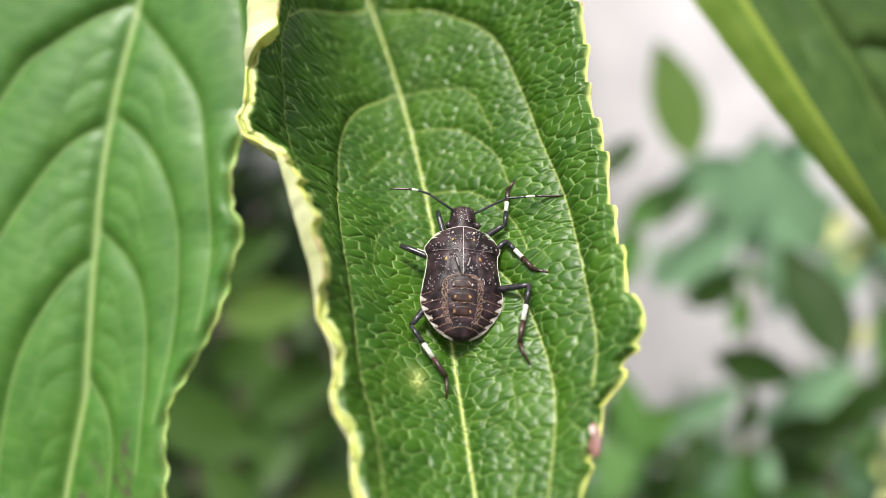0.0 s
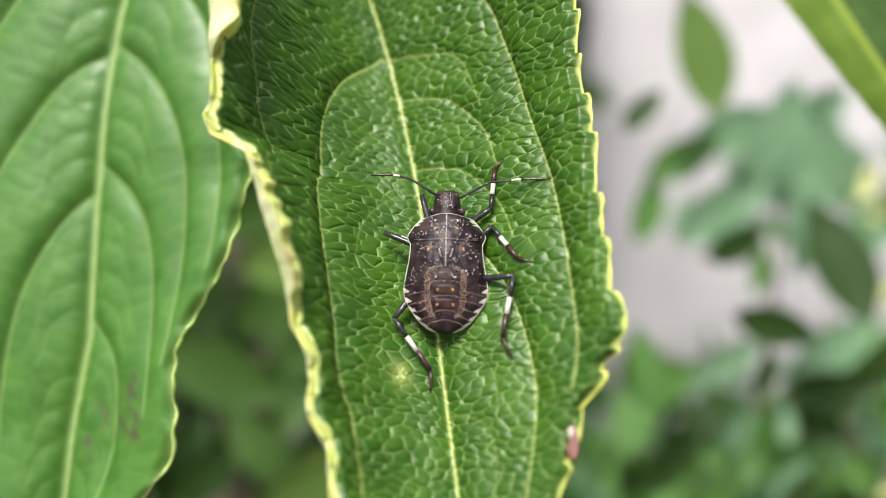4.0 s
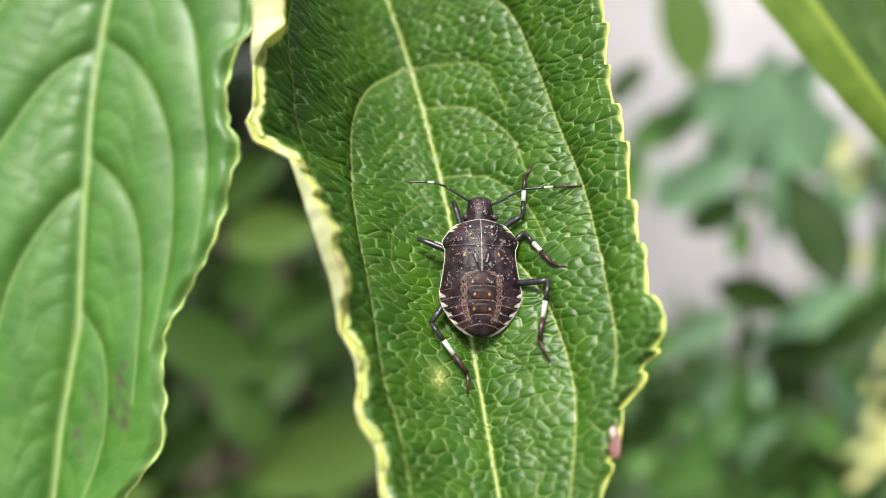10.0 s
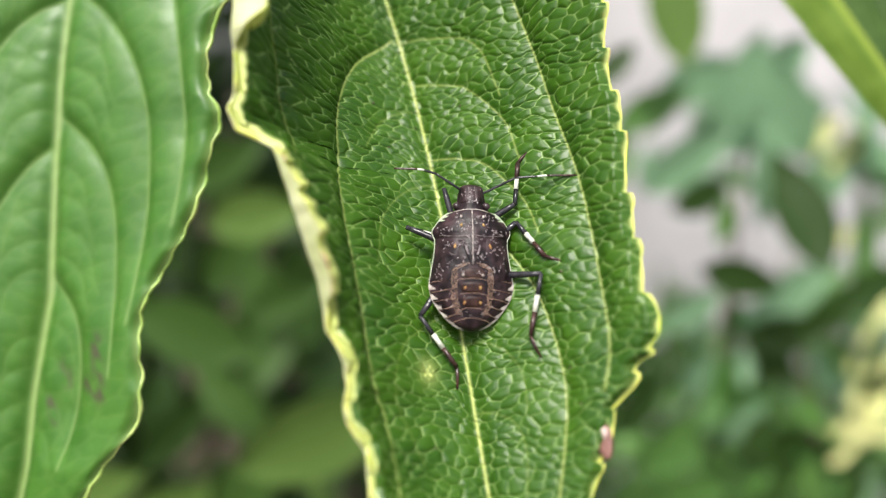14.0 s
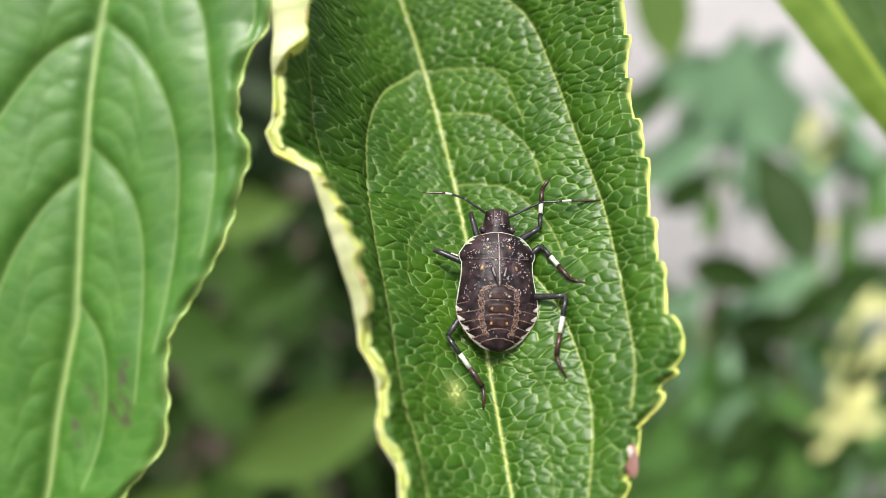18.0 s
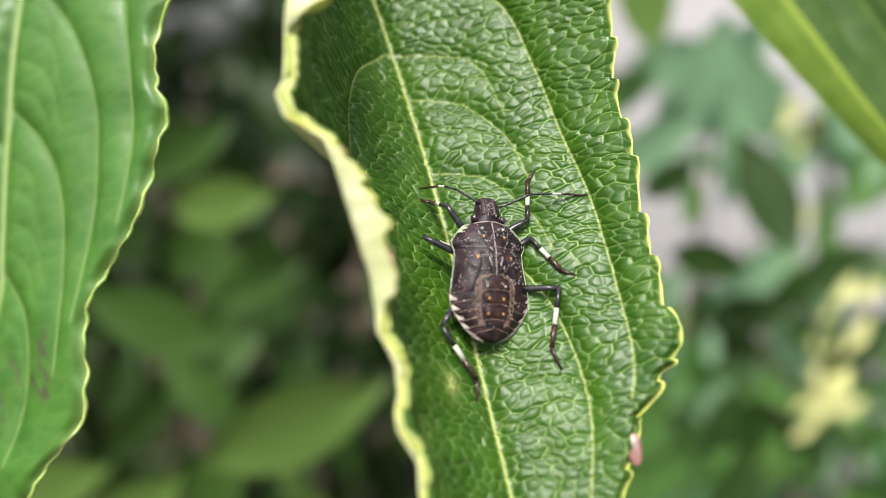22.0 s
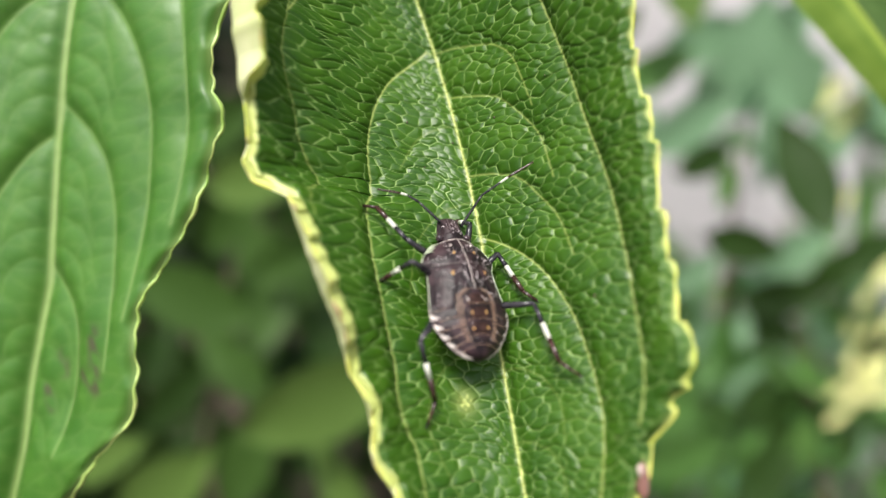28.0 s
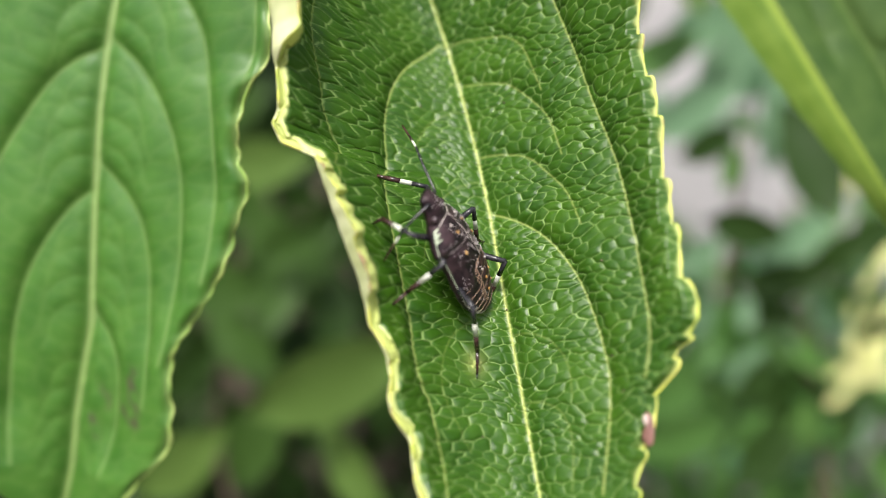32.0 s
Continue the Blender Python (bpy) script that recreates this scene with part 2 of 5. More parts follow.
def nearest_seed(s, y, ds, dy, seed):
    jitter = np.random.default_rng(seed).uniform(-0.36, 0.36, (256, 256, 2))
    a, b = s / ds, y / dy
    i0, j0 = np.floor(a - 0.25).astype(int), np.floor(b).astype(int)
    best, name = np.full(s.shape, 99.0), np.zeros(s.shape, int)
    for di in range(-2, 3):
        for dj in range(-2, 3):
            x, z = seed_of(i0 + di, j0 + dj, jitter)
            d = np.hypot(a - x, b - z)
            name = np.where(d < best, (i0 + di + 500) * 2000 + j0 + dj + 500, name)
            best = np.minimum(best, d)
    return name


def near(s, y, line):
    """Distance in millimetres from each (s, y) to a polyline."""
    best = np.full(s.shape, 99.0)
    lo, hi = line.min(0) - 4, line.max(0) + 4
    pick = (s > lo[0]) & (s < hi[0]) & (y > lo[1]) & (y < hi[1])
    if not pick.any():
        return best
    a, b = s[pick], y[pick]
    d = np.full(a.shape, 99.0)
    for p, q in zip(line, line[1:]):
        v = q - p
        t = np.clip(((a - p[0]) * v[0] + (b - p[1]) * v[1]) / max(v @ v, 1e-9), 0, 1)
        d = np.minimum(d, np.hypot(a - p[0] - t * v[0], b - p[1] - t * v[1]))
    best[pick] = d
    return best


def terrace(s, y, line, inner, outer, fade=0.75):
    """A factor that dips to nothing along a polyline: a slow fall on its inner side, towards the midrib at s = 0, a steep rise on its outer side, fading out along it."""
    out = np.ones(s.shape)
    lo, hi = line.min(0) - 9, line.max(0) + 9
    side = 1.0 if line[:, 0].mean() > 0 else -1.0
    pick = (s * side > 0) & (s > lo[0]) & (s < hi[0]) & (y > lo[1]) & (y < hi[1])
    a, b = s[pick], y[pick]
    d, turn, along = np.full(a.shape, 99.0), np.zeros(a.shape), np.zeros(a.shape)
    for i, (p, q) in enumerate(zip(line, line[1:])):
        v = q - p
        t = np.clip(((a - p[0]) * v[0] + (b - p[1]) * v[1]) / max(v @ v, 1e-9), 0, 1)
        e = np.hypot(a - p[0] - t * v[0], b - p[1] - t * v[1])
        hit = e < d
        d = np.where(hit, e, d)
        turn = np.where(hit, v[0] * (b - p[1]) - v[1] * (a - p[0]), turn)
        along = np.where(hit, (i + t) / (len(line) - 1), along)
    dip = np.where(turn * side < 0, np.exp(-d / inner), np.exp(-(d / outer) ** 1.3))
    dip = dip * np.clip((1 - along) / (1 - fade), 0, 1) * np.clip(1.6 - d / 6, 0, 1)
    out[pick] = 1 - dip
    return out


def ramp(d, width):
    return np.exp(-(d / width) ** 2)


# ---- the leaf that carries the insect: a channelled blade, its left margin rolled over ----
def rib_x(y):
    return 0.9 - 0.163 * y - 0.0028 * np.maximum(y, 0) ** 2


def rib_z(y):
    return 3.9 + 0.2 * y - 0.003 * np.maximum(y - 5, 0) ** 2


def lift(y):
    return np.clip(12.6 + 0.3 * y, 6.5, 18)


FOLD_Y = (-60, -40, -20.7, -17.6, -15.5, -14.3, -12.9, -11.2, -10, -8.7, -7.2, -5.2, -2.6, -0.7, 1.3, 3.2, 5.3, 6, 6.6, 8.2, 9.3, 11.3, 13.3, 15.9, 18.9, 30, 45, 70)
FOLD_X = (10, 2, -4.8, -5.1, -6.6, -6.8, -6.6, -6.8, -7.3, -8.2, -8.4, -8.7, -9.6, -10.3, -11, -11.7, -12.6, -14.1, -15.5, -16.2, -15.7, -15.7, -15.8, -15.6, -15.8, -17, -18, -14)
EDGE_Y = (-60, -40, -20.3, -18.4, -16.8, -14.7, -12.7, -10.9, -10.2, -8.6, -7.2, -5.6, -3.1, 2.1, 5.4, 9.7, 14.6, 21.4, 30, 45, 70)
EDGE_X = (11, 9, 12.4, 12.9, 13.7, 13.7, 15.3, 15.7, 16.4, 17.2, 17.2, 16.5, 16.3, 15.8, 15.6, 15.5, 14.5, 14.4, 13, 7, -13)
CURL_Y = (-60, -20, -17, -15.5, -13, -11, -9, -7, -4, 0, 3, 5, 6, 8, 10, 13, 14, 17, 20, 70)
CURL_W = (0.15, 0.15, 0.35, 0.15, 0.2, 0.6, 0.2, 1.3, 3.4, 3.3, 2.2, 0.3, 0.2, 0.35, 0.2, 0.3, 3.2, 4.8, 5.2, 3.0)


def fold_x(y):
    scallop = np.abs(np.sin(y * 1.42 + 0.7 * np.sin(y * 0.6)))
    return np.interp(y, FOLD_Y, FOLD_X) + 0.06 * (0.6 - scallop) * np.clip((4.5 - y) / 4, 0, 1)


def saw_tooth(y, steps):
    """How far down its tooth each y lies, 0 at a tooth's upper end and 1 at its lower end; steps are the tips' heights, falling."""
    up = np.array(steps[::-1])
    i = np.clip(np.searchsorted(up, y), 1, len(up) - 1)
    return np.clip((up[i] - y) / (up[i] - up[i - 1]), 0, 1)


EDGE_TEETH = (90, 60, 45, 36, 31, 25, 20.2, 16.2, 12.2, 8.4, 3.0, -0.9, -5.4, -9.9, -11.6, -14.4, -18.5, -21.5, -25, -30, -40, -65)
FOLD_TEETH = (90, 50, 40, 33, 28, 24, 19, 14.0, 9.3, 5.8, 3.7, 1.5, -2.2, -6.6, -11.9, -13.9, -17.3, -19.2, -22.5, -26, -40, -65)


def edge_x(y):
    f = saw_tooth(y, EDGE_TEETH)
    shape = np.where(f > 0.9, (1 - f) / 0.1, 1.0) * (0.18 - 0.36 * f + 0.12 * np.sin(np.pi * np.clip(f / 0.35, 0, 1))) - np.where(f > 0.9, 0.16 * (f - 0.9) / 0.1, 0)
    return np.interp(y, EDGE_Y, EDGE_X), shape


def surface(x, y):
    """Depth of the blade at x across and y up, before the veins."""
    d = x - rib_x(y)
    right = rib_z(y) - 0.35 * np.maximum(d, 0) - 0.017 * np.maximum(d, 0) ** 2
    v = np.clip(-d / (rib_x(y) - fold_x(y)), 0, 1)
    return np.where(d > 0, right, rib_z(y) - lift(y) * v ** 2.2)


VEINS = (
    (((-6.6, 34), (-5.4, 33.6), (-0.3, 31.7), (5.7, 26.2), (8.6, 18.8), (10.5, 11.8), (12.3, 5.1), (13.5, -3.4), (14.1, -9.3), (13.7, -13)), 1.0),
    (((-4.9, 21.9), (-2.0, 21.8), (1.0, 21.4), (2.8, 20.8), (4.5, 18.9), (6.2, 14.2)), 0.6),
    (((-3.6, 17.2), (1.1, 16.4), (2.8, 15.8), (5.1, 13.5), (6.7, 11.1), (7.9, 7.3)), 0.65),
    (((-1.0, 8.9), (2.3, 8.6), (4.5, 7.8), (6.0, 6.3), (8.0, 3.7), (9.3, 0.4)), 0.65),
    (((0.3, 2.9), (2.4, 2.1), (4.5, 0.9), (6.5, -1.0), (8.5, -4.2), (9.8, -8.0), (10.6, -12), (10.7, -16), (10.0, -22)), 1.0),
    (((2.1, -9.1), (4.3, -9.0), (6.2, -9.8), (7.5, -11.7), (7.9, -14.5)), 0.25),
    (((3.0, -15.0), (5.2, -15.0), (6.9, -15.8), (7.7, -18.1), (7.6, -22)), 0.25),
    (((-4.9, 22.1), (-7.8, 19.0), (-9.0, 15.9), (-9.5, 12.3), (-9.2, 7.7), (-8.2, 2.0), (-6.7, -4.6), (-5.2, -12.2), (-3.9, -17.3), (-2.8, -24)), 0.95),
    (((-14.5, 24), (-14.4, 18.6), (-13.9, 13.6), (-13.4, 9.8), (-11.5, 3.6)), 0.7),
    (((-7.0, 36), (-11, 32), (-13.5, 27), (-14.5, 22)), 0.9),
    (((1.9, -6.3), (-1.2, -7.6), (-3.4, -10), (-3.6, -14), (-1.5, -19)), 0.22),
    (((-0.2, 6.4), (-3.6, 4.8), (-5.4, 1.8), (-5.6, -2.2)), 0.25),
    (((-2.6, 14.0), (-5.6, 12.6), (-7.2, 9.4)), 0.25),
)


def host_leaf():
    thing = tagged(new("leaf"), "green toothed leaf with yellow margin hanging, one edge rolled over", "leaf")
    y = np.concatenate([np.linspace(-60, -27, 40), np.arange(-26.8, 38, 0.085), np.linspace(38.5, 70, 40)])
    left, curl, right = 215, 20, 215
    v = np.linspace(1, 0, left)
    w = np.linspace(0, 1, right)[1:]
    Y = y[:, None]
    xl = rib_x(Y) - v[None] * (rib_x(Y) - fold_x(Y))
    zl = rib_z(Y) - lift(Y) * v[None] ** 2.2
    xr = rib_x(Y) + w[None] * (edge_x(Y)[0] - rib_x(Y)) + w[None] ** 16 * edge_x(Y)[1]
    zr = surface(xr, Y)
    width = np.interp(y, CURL_Y, CURL_W)
    width = (width * (1 + 0.07 * np.sin(y * 1.9 + 1.2 * np.sin(y * 0.7)) + 0.03 * np.sin(y * 4.7)))[:, None]
    tooth = saw_tooth(y, FOLD_TEETH)
    tooth = np.where(tooth < 0.9, tooth / 0.9, (1 - tooth) / 0.1)
    notch = ((tooth - 0.45) * np.minimum(1.15, 0.3 + 0.3 * width[:, 0]))[:, None]
    # the roll starts along the blade's own slope and turns over towards the midrib
    step = width / curl
    turned = radians(58) + radians(26) * np.clip((Y - 12.5) / 2.5, 0, 1)
    heading = radians(248) + turned * np.clip(np.linspace(0, 1, curl) * 2.5, 0, 1)[None]
    rim = np.linspace(0, 1, curl)[None] ** 5 * notch
    cx = fold_x(Y) + np.cumsum(np.cos(heading) * step, 1) + rim * np.cos(heading)
    cz = (rib_z(Y) - lift(Y)) + np.cumsum(np.sin(heading) * step, 1) + rim * np.sin(heading)
    X = np.hstack([cx[:, ::-1], xl, xr])
    Z = np.hstack([cz[:, ::-1], zl, zr])
    YY = np.broadcast_to(Y, X.shape)
    # arc length across, measured from the midrib
    S = np.concatenate([np.zeros((len(y), 1)), np.cumsum(np.hypot(np.diff(X, axis=1), np.diff(Z, axis=1)), 1)], 1)
    mid = curl + left - 1
    S = S - S[:, mid:mid + 1]

    def across(points):
        out = []
        for px, py in spline(points, 10):
            r = int(np.argmin(np.abs(y - py)))
            out.append((np.interp(px, X[r, curl:], S[r, curl:]), py))
        return np.array(out)

    warp = 0.5 * np.sin(YY * 0.8 + S * 0.35) + 0.35 * np.sin(S * 0.9 - YY * 0.5)
    # the net's cells keep their width where the blade turns away from the light
    flat = 1.1 * (X - rib_x(YY))
    flat[:, :curl] = flat[:, curl:curl + 1] + (S[:, :curl] - S[:, curl:curl + 1])
    slant = YY - 0.12 * np.abs(flat) + 0.6 * warp
    fine, parted, upright = cells(flat + 0.3 * warp, slant, 1.4, 0.74, 5, 0.3, parents=(7.0, 1.7, 3))
    tert = np.where(parted, fine, 9.0)
    secd = np.full(S.shape, 99.0)
    secw = np.zeros(S.shape)
    pillow = np.ones(S.shape)
    for points, strength in VEINS:
        line = across(points)
        d = near(S, YY, line)
        pillow *= 1 - strength * (1 - terrace(S, YY, line, 1.7, 1.0))
        secw = np.maximum(secw, strength * ramp(d, 0.1))
        secd = np.minimum(secd, d + (1 - strength) * 0.6)
    rib = np.abs(S)
    speck = np.hypot(S - np.interp(-1.2, X[int(np.argmin(np.abs(y + 11.7))), curl:], S[int(np.argmin(np.abs(y + 11.7))), curl:]), YY + 11.7)
    speck = np.maximum(ramp(speck + 0.35 * np.sin(S * 9) * np.sin(YY * 8), 0.45), 0.4 * ramp(speck, 1.0))
    rough = np.clip(0.55 + 0.5 * np.sin(S * 1.7 + 2 * np.sin(YY * 0.9)) * np.sin(YY * 2.1 + S * 0.4) + 0.25 * np.sin(S * 5.1 + YY * 3.7), 0.1, 1)
    rim_d = np.minimum(S[:, -1:] - S, S - S[:, :1])
    rolled = 0.9 * (np.arange(X.shape[1]) < curl + 2)[None] * np.ones(S.shape)
    vein = np.maximum.reduce([0.9 * speck, 0.95 * ramp(rib, 0.18), 0.45 * secw, 0.95 * ramp(rim_d, 0.1 + 0.08 * np.sin(YY * 2.3 + 2 * np.sin(YY * 0.7))), rolled])
    # the veins are pale; upright stretches get more, their glints painted in
    net = np.clip(1 - rolled * 2, 0, 1) * np.maximum((0.3 + 0.7 * rough) * (0.4 + 0.6 * upright) * 0.55 * ramp(tert, 0.045), rough * (0.2 + 0.8 * upright) * 0.42 * ramp(fine, 0.045))
    bulge = 0.09 * np.tanh(fine * 3.8) + 0.125 * np.tanh(np.minimum(tert, 0.6) * 4.5) + 0.75 * pillow * np.tanh(rib / 1.1)
    bulge += -0.12 * ramp(rib, 0.9) + 0.22 * ramp(rib, 0.3)
    bulge *= np.clip((70 - YY) / 30, 0, 1) * np.clip(rim_d / 0.6, 0, 1)
    normal = np.cross(np.gradient(np.stack([X, Z, YY], -1), axis=1), np.gradient(np.stack([X, Z, YY], -1), axis=0))
    normal /= np.linalg.norm(normal, axis=-1, keepdims=True) + 1e-9
    if normal[len(y) // 2, -20, 1] > 0:
        normal = -normal
    base = np.stack([X, Z, YY], -1)
    top = base + normal * bulge[..., None]
    skin = sheet("upper_surface", top, LEAF_TOP, thing, "glossy green upper side with a net of sunken veins", vein)
    skin.data.attributes.new("net", "FLOAT", "POINT").data.foreach_set("value", np.clip(net, 0, 1).ravel().astype(np.float32))
    sheet("underside", (base - normal * 0.15)[::2, ::2], LEAF_UNDER, thing, "pale yellow-green underside", vein[::2, ::2] * 0.4, True)
    for name, col in (("rolled_margin", 0), ("toothed_margin", -1)):
        bm = bmesh.new()
        pick = slice(30, len(y) - 30, 2)
        pts = base[pick, col] - normal[pick, col] * 0.08
        r = (0.075 if col else 0.06) + 0.02 * np.sin(pts[:, 2] * 1.3) + 0.03 * np.sin(pts[:, 2] * 3.1 + 1)
        tube(bm, pts, r.tolist(), 6)
        part(name, bm, MARGIN, thing, "yellowed leaf margin")
    bm = bmesh.new()
    stalk = [(float(rib_x(a)), float(rib_z(a)) + 0.6, a) for a in np.linspace(-55, 70, 60)]
    tube(bm, stalk, [0.2 + 0.5 * i / 60 for i in range(60)], 8)
    part("midrib", bm, LEAF_UNDER, thing, "pale midrib under the blade")
    # a scar by the toothed edge and a yellow speck
    for name, mat, x, yy, rx, ry, up in (("scar", SCAR, 13.1, -16.9, 0.5, 1.35, 0.62), ("scar_core", SCAR_CORE, 12.95, -16.2, 0.26, 0.5, 0.76)):
        bm = bmesh.new()
        bmesh.ops.create_uvsphere(bm, u_segments=14, v_segments=8, radius=1)
        for vert in bm.verts:
            wob = 1 + 0.2 * noise.noise(vert.co * 2 + Vector((x, yy, 0)))
            px, py = x + vert.co.x * rx * wob, yy + vert.co.z * ry * wob
            vert.co = Vector((px, float(surface(px, py)) - up + vert.co.y * 0.22, py)) * MM
        part(name, bm, mat, thing)
    # a few dark grains of dirt
    rng = random.Random(17)
    for _ in range(16):
        px, py = rng.uniform(-8, 12), rng.uniform(-20, 22)
        col = int(np.argmin(np.abs(base[int(np.argmin(np.abs(y - py))), curl:, 0] - px))) + curl
        at = top[int(np.argmin(np.abs(y - py))), col]
        bm = bmesh.new()
        bmesh.ops.create_icosphere(bm, subdivisions=1, radius=rng.uniform(0.05, 0.11) * MM)
        for vert in bm.verts:
            vert.co += Vector([float(c) for c in at]) * MM + Vector((0, -0.03, 0)) * MM
        part("dirt_grain", bm, BARK, thing, "tiny dark grain of dirt")
    return thing


# ---- plain neighbouring leaves: midrib, arching side veins, quilted blade ----
def broad_leaf(name, mat, under, rib, lo, hi, edge_left, edge_right, arcs, cup, label, res=0.3, rubbed=(), small=(), bend=0.0012, fold=1.6):
    """A blade of rows from lo to hi (millimetres up); rib, edge_left and edge_right are curves of (y, x)."""
    thing = tagged(new(name), label, "leaf", "neighbouring leaves")
    y = np.arange(lo, hi, res)
    Y = y[:, None]
    curve = [np.interp(y, [p[0] for p in c], [p[1] for p in c])[:, None] for c in (rib, edge_left, edge_right)]
    rx, ex, fx = curve
    saw = 0.13 * np.sin(Y * 2.6 + 1.5 * np.sin(Y * 0.31)) + 0.1 * np.sin(Y * 0.83)
    u = np.linspace(-1, 1, int(44 / res))[None]
    X = np.where(u < 0, rx + u * (rx - ex) - np.abs(u) ** 14 * saw, rx + u * (fx - rx) + np.abs(u) ** 14 * saw)
    Z = -cup * np.abs(u) ** fold * np.minimum(1, (fx - ex) / 20) + bend * (Y - lo - (hi - lo) / 2) ** 2 + 0.4 + (1.6 - fold)
    Z = Z + np.where(np.abs(u) > 0.9, 0.3 * np.sin(Y * 1.3) * (np.abs(u) - 0.9) * 10, 0)
    YY = np.broadcast_to(Y, X.shape)
    d = np.full(X.shape, 99.0)
    for points in arcs:
        d = np.minimum(d, near(X, YY, spline(points, 8)))
    rib_d = np.abs(X - rx)
    fine = cells(X, YY - 0.3 * np.abs(X - rx), 4.2, 2.0, 8)
    S = X - rx
    pillow = np.ones(X.shape)
    faint = np.zeros(X.shape)
    for points, strength in [(c, 1.0) for c in arcs] + [(c, 0.2) for c in small]:
        line = spline(points, 8)
        line[:, 0] -= np.interp(line[:, 1], y, rx[:, 0])
        pillow *= 1 - strength * (1 - terrace(S, YY, line, 2.4 if strength == 1 else 1.2, 1.0 if strength == 1 else 0.8))
        if strength < 1:
            faint = np.maximum(faint, ramp(near(S, YY, line), 0.22))
    edge_d = np.minimum(X - ex, fx - X)
    vein = np.maximum.reduce([0.66 * ramp(rib_d, 0.36), 0.26 * ramp(d, 0.2), 0.07 * faint, 0.05 * ramp(fine, 0.1), 0.4 * ramp(edge_d, 0.4)])
    bulge = 1.15 * pillow * np.tanh(rib_d / 1.2) + 0.045 * np.tanh(fine * 3) - 0.2 * ramp(rib_d, 1.0) + 0.25 * ramp(rib_d, 0.4)
    bulge *= np.tanh(np.maximum(edge_d, 0) / 1.0)
    base = np.stack([X, Z, YY], -1)
    top = base.copy()
    top[..., 1] -= bulge
    low = base.copy()
    low[..., 1] += 0.3
    skin = sheet("upper_surface", top, mat, thing, "", vein)
    stain = np.zeros(X.shape)
    for points, width in rubbed:
        stain = np.maximum(stain, ramp(near(X, YY, spline(points, 6)), width))
    stain *= np.clip(0.6 + 0.9 * np.sin(X * 2.3 + YY * 1.1) * np.sin(YY * 1.9 - X * 0.7) + 0.3 * np.sin(X * 5 + YY * 4), 0, 1)
    skin.data.attributes.new("stain", "FLOAT", "POINT").data.foreach_set("value", stain.ravel().astype(np.float32))
    sheet("underside", low[::2, ::2], under, thing, "pale underside", vein[::2, ::2] * 0.5, True)
    for col in (0, -1):
        bm = bmesh.new()
        tube(bm, (top[::2, col] + low[::2, col]) / 2, [0.2 + 0.05 * math.sin(i * 0.4) for i in range(len(top[::2]))], 6)
        part("margin", bm, SOFT_MARGIN, thing, "yellow-green margin")
    return thing


LEFT_ARCS = (
    ((60, 740), (130, 662), (187, 589), (222, 531), (240, 454), (254, 344), (261, 250), (258, 175), (248, 100)),
    ((64, 735), (0, 705), (-80, 649), (-120, 617), (-154, 564), (-185, 500), (-214, 423), (-233, 308), (-242, 221), (-246, 120), (-240, 20)),
    ((38, 512), (64, 497), (102, 467), (142, 417), (174, 350), (191, 273), (195, 190), (193, 100), (183, 3), (172, -60)),
    ((34, 496), (-20, 468), (-70, 418), (-132, 315), (-174, 218), (-200, 119), (-217, 6), (-224, -139), (-215, -210)),
    ((18, 290), (47, 270), (82, 238), (112, 190), (131, 117), (139, 15), (141, -80), (139, -150)),
    ((14, 241), (-30, 200), (-75, 130), (-108, 50), (-127, -50), (-136, -161), (-136, -223), (-128, -300)),
    ((9, 8), (29, -10), (58, -49), (72, -101), (73, -175), (62, -253), (45, -310)),
    ((300, 720), (316, 620), (322, 520), (306, 430)),
)


def left_leaf():
    k = 82 / 1358  # one unit of the drawing of this leaf, in millimetres
    rib = [(-540, -68), (-397, -49), (-314, -32), (-189, -20), (-19, 8), (225, 14), (376, 22), (500, 34), (587, 51), (1000, 135)]
    right = [(-540, -64), (-470, 0), (-400, 62), (-341, 104), (-296, 134), (-260, 166), (-220, 190), (-161, 198), (-110, 191), (-66, 191), (-37, 197), (20, 225), (72, 258), (134, 285), (196, 302),
             (250, 316), (284, 321), (300, 313), (316, 304), (363, 300), (401, 301), (440, 311), (473, 337), (507, 348), (580, 345), (800, 340), (1000, 200)]
    left = [(-540, -72), (-490, -92), (-440, -112), (-385, -142), (-337, -184), (-288, -220), (-228, -246), (-141, -252), (-73, -258), (31, -262), (122, -262), (174, -272), (242, -295), (298, -321), (400, -370), (600, -420), (1000, -100)]
    small = []
    for y0, size in ((-250, 0.2), (-185, 0.26), (-125, 0.3), (-70, 0.26), (45, 0.32), (95, 0.38), (150, 0.34), (200, 0.28), (320, 0.36), (370, 0.42), (425, 0.4), (470, 0.3), (545, 0.4), (600, 0.46), (660, 0.4)):
        x0 = float(np.interp(y0, [p[0] for p in rib], [p[1] for p in rib]))
        for side in (1, -1):
            small.append([(x0 + side * size * a, y0 - 22 * (side < 0) - size * b) for a, b in ((0, 0), (90, 4), (170, 50), (215, 130), (232, 220), (262, 290))])
    mm = lambda c: [(a * k, b * k) for a, b in c]
    return broad_leaf("leaf", LEFT_TOP, LEAF_UNDER, mm(rib), -539 * k, 1000 * k, mm(left), mm(right), [mm(c) for c in LEFT_ARCS], 4.2,
                      "broad green leaf with arching veins hanging behind",
                      small=[mm(c) for c in small], bend=0.0003, fold=1.1,
                      rubbed=[(mm(((110, -92), (117, -135), (124, -182))), 0.75), (mm(((92, -160), (106, -170), (118, -180))), 0.7), (mm(((44, -135), (50, -152), (52, -170))), 0.5), (mm(((18, -200), (24, -218), (28, -232))), 0.5)])


